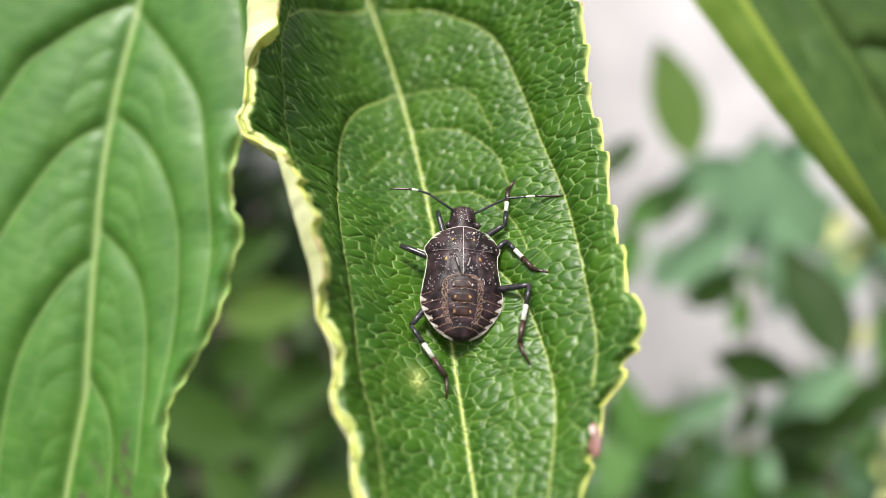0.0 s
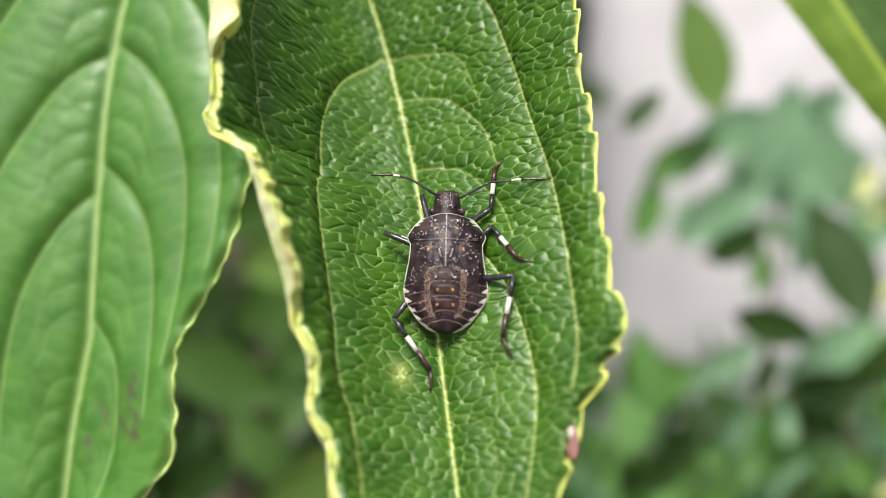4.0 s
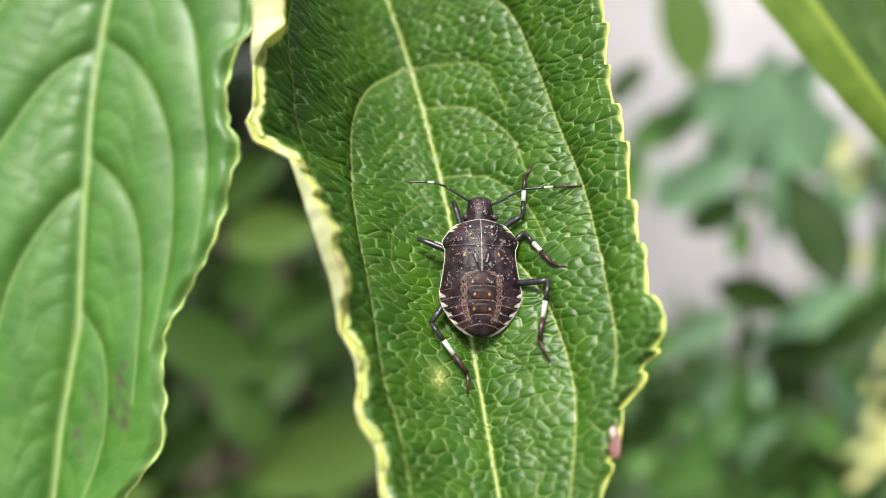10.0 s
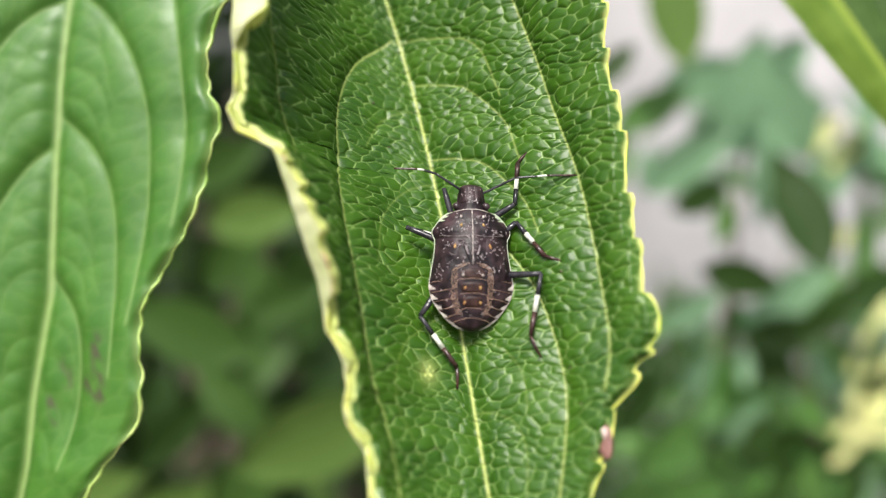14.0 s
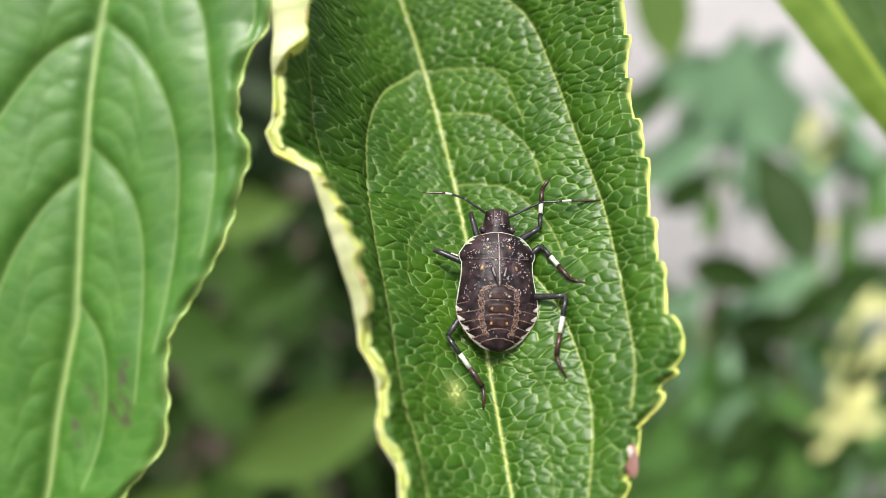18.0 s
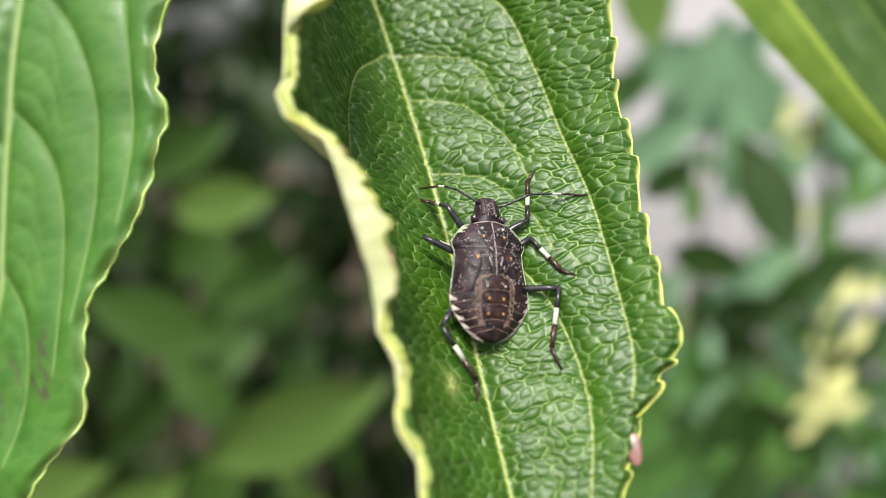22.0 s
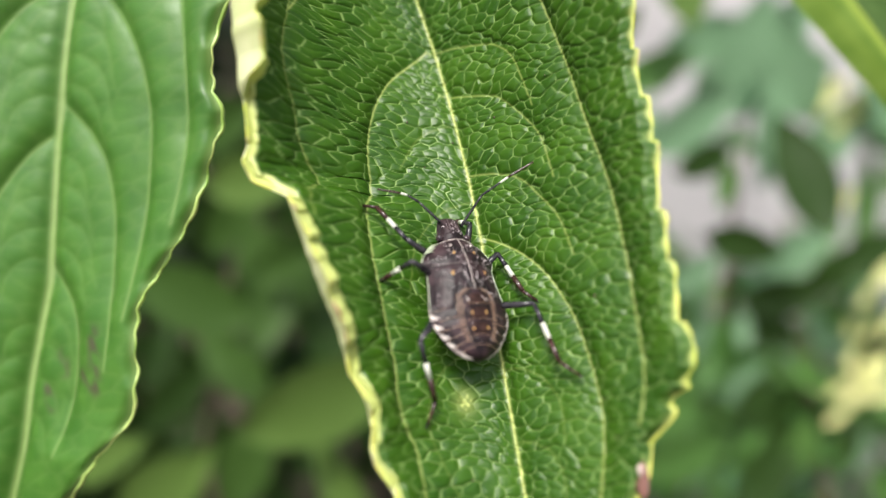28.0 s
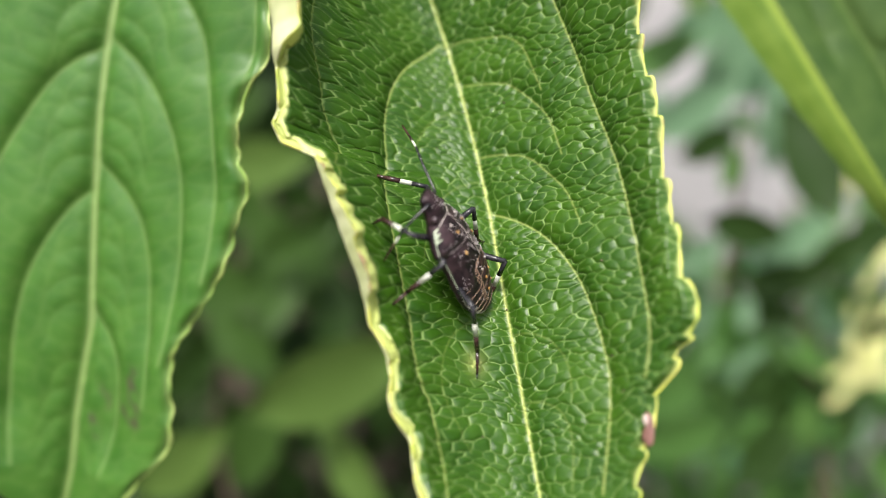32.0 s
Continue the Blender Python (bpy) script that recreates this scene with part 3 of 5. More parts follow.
def right_leaf():
    """Its long margin runs down to one side; the rim is folded up and shows the paler side."""
    rib = [(-60, 3.5), (-30, 10), (0, 14), (60, 12)]
    left = [(-60, 0.5), (-45, -1.4), (-36, -0.6), (-30, 0.2), (-20, 1.2), (-12, 2.2), (-4, 3.3), (5, 4.4), (20, 5.0), (60, 10)]
    right = [(-60, 5), (-40, 16), (0, 30), (30, 28), (60, 13)]
    arcs = [[(14, y0), (9, y0 - 8), (6, y0 - 18)] for y0 in (-20, 0, 20, 40)] + [[(14, y0), (20, y0 - 8), (25, y0 - 18)] for y0 in (-20, 0, 20, 40)]
    thing = broad_leaf("leaf", RIGHT_UNDER, LEAF_UNDER, rib, -60, 60, left, right, arcs, 2.4, "dark green leaf with a pale folded rim hanging")
    y = np.arange(-42, 59, 0.8)[:, None]
    inner = np.interp(y, [q[0] for q in left], [q[1] for q in left])
    outer = np.interp(y, (-42, -36, -30, -20, -10, 0, 20, 59), (-1.4, -1.6, -1.8, -1.9, -1.6, -0.9, 0.4, 8.6))
    u = np.linspace(0, 1, 9)[None]
    X = inner + 0.5 - u * (inner + 0.5 - np.minimum(outer, inner)) + 0.05 * np.sin(y * 1.1) * u
    Z = -3.3 + 2.3 * u ** 1.4 + 0.0012 * y ** 2
    sheet("folded_rim", np.stack([X, Z, np.broadcast_to(y, X.shape)], -1), RIM, thing, "paler folded rim", np.maximum(0.2 * ramp(np.abs(u - 0.55) + 0 * y, 0.08), ramp(u - 0.06 + 0 * y, 0.1)))
    return thing


# ---- the insect ----
PROFILE = ((6.0, 0.6, 0.23), (5.8, 0.95, 0.45), (5.0, 1.1, 0.72), (4.3, 1.22, 0.85), (3.8, 1.4, 0.84), (3.65, 1.85, 0.88), (3.4, 2.25, 1.00), (2.9, 2.7, 1.20), (2.4, 3.05, 1.32), (2.1, 3.26, 1.40), (1.8, 3.22, 1.44), (1.45, 3.0, 1.50),
           (0.4, 3.04, 1.60), (-0.6, 3.18, 1.60), (-1.5, 3.36, 1.56), (-2.5, 3.45, 1.48), (-3.5, 3.22, 1.28), (-4.3, 2.72, 1.06), (-5.0, 2.18, 0.90), (-5.45, 1.7, 0.74), (-5.8, 1.15, 0.55), (-6.0, 0.62, 0.4), (-6.08, 0.25, 0.3))


def girth(z):
    zs = [p[0] for p in PROFILE][::-1]
    return np.interp(z, zs, [p[1] for p in PROFILE][::-1]), np.interp(z, zs, [p[2] for p in PROFILE][::-1])


def back(x, z):
    """Height of the insect's back (towards -y) at x across and z along."""
    w, h = girth(z)
    q = np.clip(np.abs(x) / max(float(w), 1e-3), 0, 1)
    return float(h * max(0.0, 1 - q ** 2.2) ** 1.1)


def shell(name, lo, hi, mat, parent, label="", swell=0.0):
    """A slice of the body from lo to hi along its length."""
    bm = bmesh.new()
    rows = 30
    rings = []
    for i in range(rows + 1):
        z = lo + (hi - lo) * i / rows
        w, h = girth(z)
        w, h = float(w) + swell, float(h) + swell
        ring = []
        for j in range(28):
            a = math.tau * j / 28
            c, s = math.cos(a), math.sin(a)
            x = w * math.copysign(abs(c) ** 0.8, c)
            y = -h * max(0.0, 1 - abs(x / w) ** 2.2) ** 1.1 if s > 0 else 1.0 * min(1, h) * abs(s) ** 0.8
            ring.append(bm.verts.new(Vector((x, y, z)) * MM))
        rings.append(ring)
    for r, q in zip(rings, rings[1:]):
        for j in range(28):
            bm.faces.new((r[j], r[(j + 1) % 28], q[(j + 1) % 28], q[j]))
    bm.faces.new(rings[0][::-1])
    bm.faces.new(rings[-1])
    return part(name, bm, mat, parent, label)


def stroke(name, points, radius, mat, parent, label="", rise=0.02):
    """A fine raised line that follows the insect's back; points are (across, along)."""
    bm = bmesh.new()
    pts = [(x, -back(x, z) - rise, z) for x, z in spline(points, 6)] if len(points) > 2 else [(x, -back(x, z) - rise, z) for x, z in np.linspace(points[0], points[1], 9)]
    tube(bm, pts, radius, 6)
    return part(name, bm, mat, parent, label)


def dot(name, x, z, rx, rz, mat, parent, label="", turn=0.0):
    bm = bmesh.new()
    bmesh.ops.create_uvsphere(bm, u_segments=10, v_segments=6, radius=1)
    for vert in bm.verts:
        a, b = vert.co.x * rx, vert.co.z * rz
        px, pz = x + a * math.cos(turn) - b * math.sin(turn), z + a * math.sin(turn) + b * math.cos(turn)
        vert.co = Vector((px, -back(px, pz) - 0.1 + vert.co.y * 0.1, pz)) * MM
    return part(name, bm, mat, parent, label)


def limb_piece(name, points, radii, mat, parent, label=""):
    bm = bmesh.new()
    tube(bm, [Vector(p) for p in points], list(radii), 8)
    return part(name, bm, mat, parent, label)


def limb(name, joints, radii, mats, parent, label=""):
    """A leg or feeler: one tube a joint, all under its first piece."""
    names = ("femur", "tibia", "pale_band", "shin", "foot") if name == "leg" else ("root", "stem", "pale_ring", "tip")
    root = None
    origin = Vector(joints[0])
    for i, (a, b) in enumerate(zip(joints, joints[1:])):
        bm = bmesh.new()
        a, b = Vector(a) - origin, Vector(b) - origin
        mid = [a.lerp(b, t) for t in (0, 0.15, 0.5, 0.85, 1)]
        r0, r1 = radii[i], radii[i + 1]
        tube(bm, mid, [r0 * 0.85, r0, (r0 + r1) / 2 * 1.05, r1, r1 * 0.85], 8)
        if root is None:
            root = part(name, bm, mats[i], parent, label)
            root.location = origin * MM
        else:
            part(names[i], bm, mats[i], root)
    return root


def plate(name, lo, hi, inner, outer, rise, mat, parent, label="", rows=14, cols=7, taper=True):
    """A raised plate on the back, between inner(z) and outer(z) across."""
    grid = np.zeros((rows + 1, cols + 1, 3))
    for i in range(rows + 1):
        z = lo + (hi - lo) * i / rows
        for j in range(cols + 1):
            t = j / cols
            x = inner(z) * (1 - t) + outer(z) * t
            edge = min(i, rows - i, j, cols - j) if taper else 2
            up = rise * (-0.6, 0.75, 1.0)[min(edge, 2)]
            grid[i, j] = (x, -back(x, z) - up, z)
    return sheet(name, grid, mat, parent, label)


def insect():
    bug = tagged(new("shield_bug"), "dark bronze-brown young shield bug with white-banded black legs on the leaf", "insect")
    head = shell("head", 3.72, 6.0, SHELL, bug, "dark grooved head")
    thorax = shell("thorax", 1.0, 3.78, SHELL, bug, "dark bronze front shield", 0.02)
    abdomen = shell("abdomen", -6.08, 1.05, SHELL, bug, "dark brown abdomen with pale joints")
    wide = lambda z: float(girth(z)[0])
    for side in (-1, 1):
        bm = bmesh.new()
        bmesh.ops.create_uvsphere(bm, u_segments=14, v_segments=10, radius=0.33 * MM)
        bmesh.ops.translate(bm, verts=bm.verts, vec=Vector((side * 1.22, -0.25, 4.15)) * MM)
        part("eye", bm, EYE, bug, "dark rounded eye")
        # head: lobes, pale nicks
        plate("cheek", 4.3, 5.85, lambda z: side * 0.3, lambda z: side * wide(z) * 0.86, 0.1, SHELL, head)
        stroke("groove", ((side * 0.26, 5.8), (side * 0.3, 5.0), (side * 0.42, 4.3)), 0.022, PALE_DIM, head, "fine pale groove", 0.0)
        # front shield: pale side rim, collar lobes, orange dots
        stroke("side_rim", [(side * wide(z) * 0.985, z) for z in (3.55, 3.1, 2.6, 2.0, 1.3)], 0.045, PALE_GREEN, thorax, "pale greenish side rim", 0.0)
        plate("shoulder", 1.65, 3.3, lambda z: side * 0.5, lambda z: side * wide(z) * 0.93, 0.035, SHELL, thorax)
        plate("front_corner", 2.85, 3.6, lambda z: side * wide(z) * (0.86 + 0.08 * math.sin(z * 17)), lambda z: side * wide(z) * 1.01, 0.04, PALE_GREEN, thorax, "pale jagged front corner", 10, 4, False)
        stroke("abdomen_rim", [(side * wide(z) * 0.99, z) for z in (-1.8, -2.6, -3.4, -4.2, -4.9, -5.4, -5.75, -6.0)], 0.03, PALE, abdomen, "pale edge of the abdomen", 0.0)
        dot("orange_dot", side * 0.9, 2.35, 0.09, 0.14, ORANGE, thorax, "small orange dot", side * 0.3)
        dot("orange_dot", side * 1.42, 0.6, 0.1, 0.19, ORANGE, abdomen, "small orange dot", side * 0.3)
        dot("pale_fleck", side * 0.9, 3.1, 0.1, 0.13, PALE, thorax)
        # wing pads with rounded ends
        plate("wing_pad", -2.3, 1.5, lambda z: side * (1.0 + 0.75 * max(0, (0.2 - z) / 2.5) ** 1.3),
                    lambda z: side * wide(z) * (0.97 - 0.22 * max(0, (-1.1 - z) / 1.2) ** 2), 0.1, SHELL, bug, "dark wing pad")
        stroke("pad_rim", [(side * wide(z) * 0.985, z) for z in (1.4, 0.6, -0.2, -1.0, -1.9)], 0.045, PALE_GREEN, bug, "pale edge of the wing pad", 0.0)
        stroke("white_comma", ((side * 0.55, 0.62), (side * 0.5, 0.3), (side * 0.36, -0.1)), 0.06, PINKISH, bug, "whitish comma mark", 0.1)
        # tan net that frames the middle of the abdomen
        frame_x = lambda z: 1.62 * math.sqrt(max(0.05, 1 - max(0, (-3.0 - z) / 2.6) ** 2)) if z < -1.3 else 1.62 - 0.9 * (z + 1.3) / 0.5
        for inset, beat, wave in ((0.0, 0.0, 0.06), (0.2, 1.6, 0.07), (0.36, 3.0, 0.05)):
            stroke("tan_line", [(side * (frame_x(-0.85 - 0.21 * k) - inset + wave * math.sin(k * 2.1 + beat)), -0.85 - 0.21 * k) for k in range(20)], 0.019, TAN, abdomen, "tan netted line")
        for k in range(15):
            z = -1.0 - 0.26 * k
            stroke("tan_link", ((side * (frame_x(z) + 0.02), z), (side * (frame_x(z) - 0.4), z - 0.16 * math.sin(k * 2.4 + 1))), 0.016, TAN, abdomen)
        dot("pale_fleck", side * 0.78, -1.75, 0.1, 0.1, PALE, abdomen)
        dot("orange_dot", side * 0.6, -2.75, 0.1, 0.13, ORANGE, abdomen, "yellow-orange dot", side * 0.3)
        dot("orange_dot", side * 0.64, -3.92, 0.09, 0.13, ORANGE, abdomen, "yellow-orange dot", side * 0.4)
        # joints that bend back round the tip, each with a white corner behind it
        for z, inner in ((-2.1, 1.6), (-2.9, 1.55), (-3.62, 1.45), (-4.25, 1.25), (-4.8, 0.95), (-5.2, 0.5)):
            out = z - 0.1 - 0.05 * max(0, -2.5 - z) ** 1.6
            stroke("joint_line", ((side * inner, z + 0.08), (side * (inner + 0.5 * (wide(z) - inner)), z * 0.6 + out * 0.4 + 0.04), (side * wide(out) * 0.97, out)), 0.02, TAN, abdomen, "pale joint")
        for z, deep in ((-2.5, 0.85), (-3.3, 0.84), (-4.05, 0.84), (-4.7, 0.84), (-5.25, 0.83), (-5.65, 0.78)):
            plate("white_corner", z - 0.28, z + 0.16, lambda q: side * wide(q) * (deep + 0.13 * min(1, abs(q - z + 0.2) / 0.36)), lambda q: side * wide(q) * 1.0, 0.05, PALE, abdomen, "whitish corner mark", 8, 4, False)
    stroke("collar", ((-1.42, 3.62), (-0.7, 3.74), (0, 3.76), (0.7, 3.74), (1.42, 3.62)), 0.035, PALE, thorax, "pale collar line", 0.03)
    stroke("midline", ((0, 3.7), (0, 2.6), (0, 1.5)), 0.03, PALE, thorax, "pale line down the middle", 0.05)
    stroke("midline", ((0, 1.6), (0, 0.4), (0, -0.9)), 0.03, PALE, bug, "pale line down the middle", 0.09)
    stroke("seam", ((-2.6, 1.6), (-1.2, 1.42), (0, 1.46), (1.2, 1.42), (2.6, 1.6)), 0.025, PALE_DIM, bug, "seam between the shields", 0.08)
    plate("scutellum", -1.05, 1.4, lambda z: -0.15 - 0.95 * max(0.0, (z + 1.05) / 2.45), lambda z: 0.15 + 0.95 * max(0.0, (z + 1.05) / 2.45), 0.07, SHELL, bug, "triangular back plate")
    for z, w in ((-0.95, 1.2), (-2.15, 1.3), (-3.3, 1.15), (-4.45, 0.9), (-5.2, 0.75)):
        stroke("cross_line", ((-w, z - 0.02), (-0.5 * w, z + 0.12), (0.5 * w, z + 0.12), (w, z - 0.02)), 0.018, TAN, abdomen, "tan cross line")
    for z, h, w in ((-1.6, 0.4, 1.05), (-2.72, 0.45, 1.0), (-3.85, 0.45, 0.85)):
        plate("back_plate", z - h, z + h, lambda q: -w * math.sqrt(max(0.05, 1 - ((q - z) / h) ** 4)), lambda q: w * math.sqrt(max(0.05, 1 - ((q - z) / h) ** 4)), 0.07, SHELL_WARM, abdomen, "brown plate in the middle of the back", 10, 10)
    # scattered pale flecks
    rng = random.Random(21)
    for owner, lo, hi, count in ((thorax, 1.5, 3.4, 190), (head, 4.2, 5.6, 50), (bug, -1.8, 1.4, 200), (abdomen, -5.2, -1.6, 40)):
        bm = bmesh.new()
        for _ in range(count):
            z = rng.uniform(lo, hi)
            x = rng.uniform(-0.88, 0.88) * wide(z)
            if math.sin(x * 3.1 + z * 1.7) + math.sin(x * 1.3 - z * 4.3) < -0.2:
                continue
            m = Matrix.Translation(Vector((x, -back(x, z) - (0.11 if owner == bug and abs(x) > 0.9 else 0.08), z)) * MM) @ Euler((0, rng.uniform(0, 3), 0)).to_matrix().to_4x4() @ Matrix.Diagonal((rng.uniform(0.03, 0.12), 0.03, rng.uniform(0.02, 0.05), 1))
            bmesh.ops.create_icosphere(bm, subdivisions=1, radius=MM, matrix=m)
        tagged(part("flecks", bm, PINKISH, owner, "scattered pale flecks"), kind="stuff")
    return bug


def legs(bug):
    """Six legs and two feelers; each shin turns about its knee."""
    K, W = LEG, BAND
    made, shins = [], []
    for hip, knee, toe in (((1.50, 0.75, 3.20), (3.63, -0.10, 4.45), (4.92, 0.39, 9.20)),
                           ((1.70, 0.75, 1.10), (3.70, -0.22, 2.90), (7.09, -2.01, -0.60)),
                           ((2.20, 0.75, -1.40), (5.40, -1.75, -1.60), (5.32, -1.61, -8.20)),
                           ((-1.30, 0.75, 2.70), (-2.20, 0.70, 5.90), (-1.73, 1.70, 0.90)),
                           ((-1.70, 0.75, 1.10), (-5.30, 1.00, 2.60), (0.01, 1.87, 0.85)),
                           ((-1.80, 0.75, -1.40), (-4.10, -0.10, -4.90), (-1.06, 0.77, -10.80))):
        hip, knee, toe = Vector(hip), Vector(knee), Vector(toe)
        out = (knee - hip).normalized()
        leg = limb_piece("leg", (Vector(), (knee - hip) * 0.3, (knee - hip) * 0.75, knee - hip), (0.25, 0.29, 0.26, 0.2), K, bug, "black leg with a white band")
        leg.location = hip * MM
        limb_piece("hip_ring", ((knee - hip) * 0.1, (knee - hip) * 0.22), (0.26, 0.3), PALE_GREEN, leg, "pale leg root")
        way = toe - knee
        # the shin leans towards the body, the foot turns out again
        bend = Vector((-math.copysign(1, hip.x), 0, -0.3))
        bend = (bend - way * (bend.dot(way) / way.length_squared)).normalized() * way.length
        at = lambda f: way * f + bend * (0.13 * f / 0.76 if f < 0.76 else 0.13 * (1 - f) / 0.24)
        pieces = []
        for name, mat, lo, hi, r in (("tibia", K, 0.0, 0.26, (0.19, 0.2, 0.21)), ("pale_band", W, 0.26, 0.46, (0.21, 0.2, 0.21)), ("shin", FOOT, 0.46, 0.74, (0.21, 0.22, 0.2)), ("foot", FOOT, 0.74, 1.0, (0.16, 0.14, 0.09))):
            piece = limb_piece(name, [at(lo + (hi - lo) * q / 2) for q in range(3)], r, mat, leg)
            piece.location = (knee - hip) * MM
            pieces.append(piece)
        toe_side = bend.normalized() * 0.22
        for k in (-1, 1):
            claw = limb_piece("claw", (way * 0.985, way * 1.03 + toe_side * k), (0.07, 0.03), K, leg)
            claw.location = (knee - hip) * MM
            pieces.append(claw)
        made.append(leg)
        shins.append(pieces)
    for path in (((-0.9, -0.4, 5.5), (-2.92, -1.0, 6.62), (-3.93, -1.2, 6.88), (-4.49, -1.2, 6.94), (-6.38, -1.0, 7.02)),
                 ((0.9, -0.4, 5.2), (3.53, -1.3, 6.36), (5.26, -1.7, 6.41), (6.03, -1.8, 6.46), (8.45, -2.0, 6.49))):
        made.append(limb("antenna", path, (0.11, 0.1, 0.09, 0.1, 0.08), (K, K, W, FOOT), bug, "dark feeler with a pale ring"))
    return made, shins


# ---- surroundings ----
def bush_leaf(verts, faces, at, size, turn, rng):
    """Adds one pointed, folded leaf of 12 quads to the lists."""
    m = Matrix.Translation(at) @ Euler(turn).to_matrix().to_4x4()
    start = len(verts)
    n = 7
    for i in range(n):
        t = i / (n - 1)
        w = 0.22 * math.sin(math.pi * t ** 0.85) ** 0.9 + 0.005
        for side in (-1, 0, 1):
            verts.append(m @ (Vector((side * w, -0.07 * abs(side) + 0.25 * (t - 0.5) ** 2, t - 0.5)) * size))
    for i in range(n - 1):
        for j in range(2):
            a = start + i * 3 + j
            faces.append((a, a + 1, a + 4, a + 3))


def foliage(name, mat, count, box, size, seed, thing, gap=None):
    rng = random.Random(seed)
    verts, faces = [], []
    for _ in range(count):
        at = Vector([rng.uniform(a, b) for a, b in box])
        if gap and gap(at):
            continue
        bush_leaf(verts, faces, at, rng.uniform(*size), (rng.uniform(-0.9, 0.5), rng.uniform(-1.2, 1.2), rng.uniform(-1.2, 1.2)), rng)
    me = bpy.data.meshes.new(name)
    me.from_pydata(verts, [], faces)
    ob = link(name, me, mat, thing)
    return tagged(ob, kind="stuff")


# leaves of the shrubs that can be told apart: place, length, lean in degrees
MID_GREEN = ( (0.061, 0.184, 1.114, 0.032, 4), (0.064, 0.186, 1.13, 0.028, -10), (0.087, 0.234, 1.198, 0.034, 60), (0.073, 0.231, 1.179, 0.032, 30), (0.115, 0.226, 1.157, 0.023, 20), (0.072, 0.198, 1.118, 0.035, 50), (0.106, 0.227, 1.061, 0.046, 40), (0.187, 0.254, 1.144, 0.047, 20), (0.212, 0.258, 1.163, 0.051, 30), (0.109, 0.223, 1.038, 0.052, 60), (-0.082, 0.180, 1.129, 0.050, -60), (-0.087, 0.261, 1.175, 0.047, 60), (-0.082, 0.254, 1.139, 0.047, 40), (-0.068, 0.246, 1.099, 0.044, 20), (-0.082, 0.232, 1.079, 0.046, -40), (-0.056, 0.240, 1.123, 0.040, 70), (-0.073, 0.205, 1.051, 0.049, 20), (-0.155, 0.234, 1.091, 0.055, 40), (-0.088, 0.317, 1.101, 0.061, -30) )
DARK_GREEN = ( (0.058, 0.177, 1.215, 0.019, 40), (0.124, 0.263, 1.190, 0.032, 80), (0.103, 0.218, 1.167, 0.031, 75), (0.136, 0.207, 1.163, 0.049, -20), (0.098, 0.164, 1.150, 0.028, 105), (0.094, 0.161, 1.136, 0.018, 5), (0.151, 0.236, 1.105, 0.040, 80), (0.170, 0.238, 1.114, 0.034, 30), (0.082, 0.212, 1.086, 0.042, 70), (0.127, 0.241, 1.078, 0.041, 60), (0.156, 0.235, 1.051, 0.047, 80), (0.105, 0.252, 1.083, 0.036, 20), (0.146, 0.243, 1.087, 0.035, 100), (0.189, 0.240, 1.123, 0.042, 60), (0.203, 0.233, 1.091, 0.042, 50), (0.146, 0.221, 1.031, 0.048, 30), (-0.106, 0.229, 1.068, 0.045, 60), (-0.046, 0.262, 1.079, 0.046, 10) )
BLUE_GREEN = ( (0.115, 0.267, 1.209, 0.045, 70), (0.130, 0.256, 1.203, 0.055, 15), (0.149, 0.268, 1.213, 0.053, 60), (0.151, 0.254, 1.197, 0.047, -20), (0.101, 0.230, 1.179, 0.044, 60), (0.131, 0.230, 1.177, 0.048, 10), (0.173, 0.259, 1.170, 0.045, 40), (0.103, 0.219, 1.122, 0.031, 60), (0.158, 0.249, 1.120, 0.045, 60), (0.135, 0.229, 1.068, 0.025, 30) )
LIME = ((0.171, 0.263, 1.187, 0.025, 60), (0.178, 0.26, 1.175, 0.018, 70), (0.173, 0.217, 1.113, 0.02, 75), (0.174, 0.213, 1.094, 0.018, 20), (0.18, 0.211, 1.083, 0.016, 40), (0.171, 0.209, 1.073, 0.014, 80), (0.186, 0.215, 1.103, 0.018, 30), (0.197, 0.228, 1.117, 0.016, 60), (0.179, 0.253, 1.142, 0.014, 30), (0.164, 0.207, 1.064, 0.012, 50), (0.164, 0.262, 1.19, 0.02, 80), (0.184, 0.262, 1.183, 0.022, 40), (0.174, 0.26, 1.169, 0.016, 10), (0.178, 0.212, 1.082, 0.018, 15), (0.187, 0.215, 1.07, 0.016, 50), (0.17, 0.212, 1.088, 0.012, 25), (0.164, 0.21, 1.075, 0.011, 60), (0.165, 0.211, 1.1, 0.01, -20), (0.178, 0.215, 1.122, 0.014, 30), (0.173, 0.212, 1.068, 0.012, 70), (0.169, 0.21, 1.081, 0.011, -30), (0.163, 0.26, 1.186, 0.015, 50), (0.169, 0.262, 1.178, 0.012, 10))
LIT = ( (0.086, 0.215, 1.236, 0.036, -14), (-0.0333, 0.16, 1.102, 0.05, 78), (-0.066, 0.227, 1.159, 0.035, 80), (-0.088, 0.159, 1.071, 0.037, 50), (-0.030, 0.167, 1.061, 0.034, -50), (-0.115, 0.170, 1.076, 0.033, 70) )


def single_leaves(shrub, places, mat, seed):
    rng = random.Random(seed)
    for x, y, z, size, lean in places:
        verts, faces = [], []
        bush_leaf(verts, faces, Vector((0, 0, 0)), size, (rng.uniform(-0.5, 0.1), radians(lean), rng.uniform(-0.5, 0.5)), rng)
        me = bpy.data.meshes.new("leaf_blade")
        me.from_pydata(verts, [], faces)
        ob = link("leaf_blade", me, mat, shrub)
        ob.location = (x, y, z)


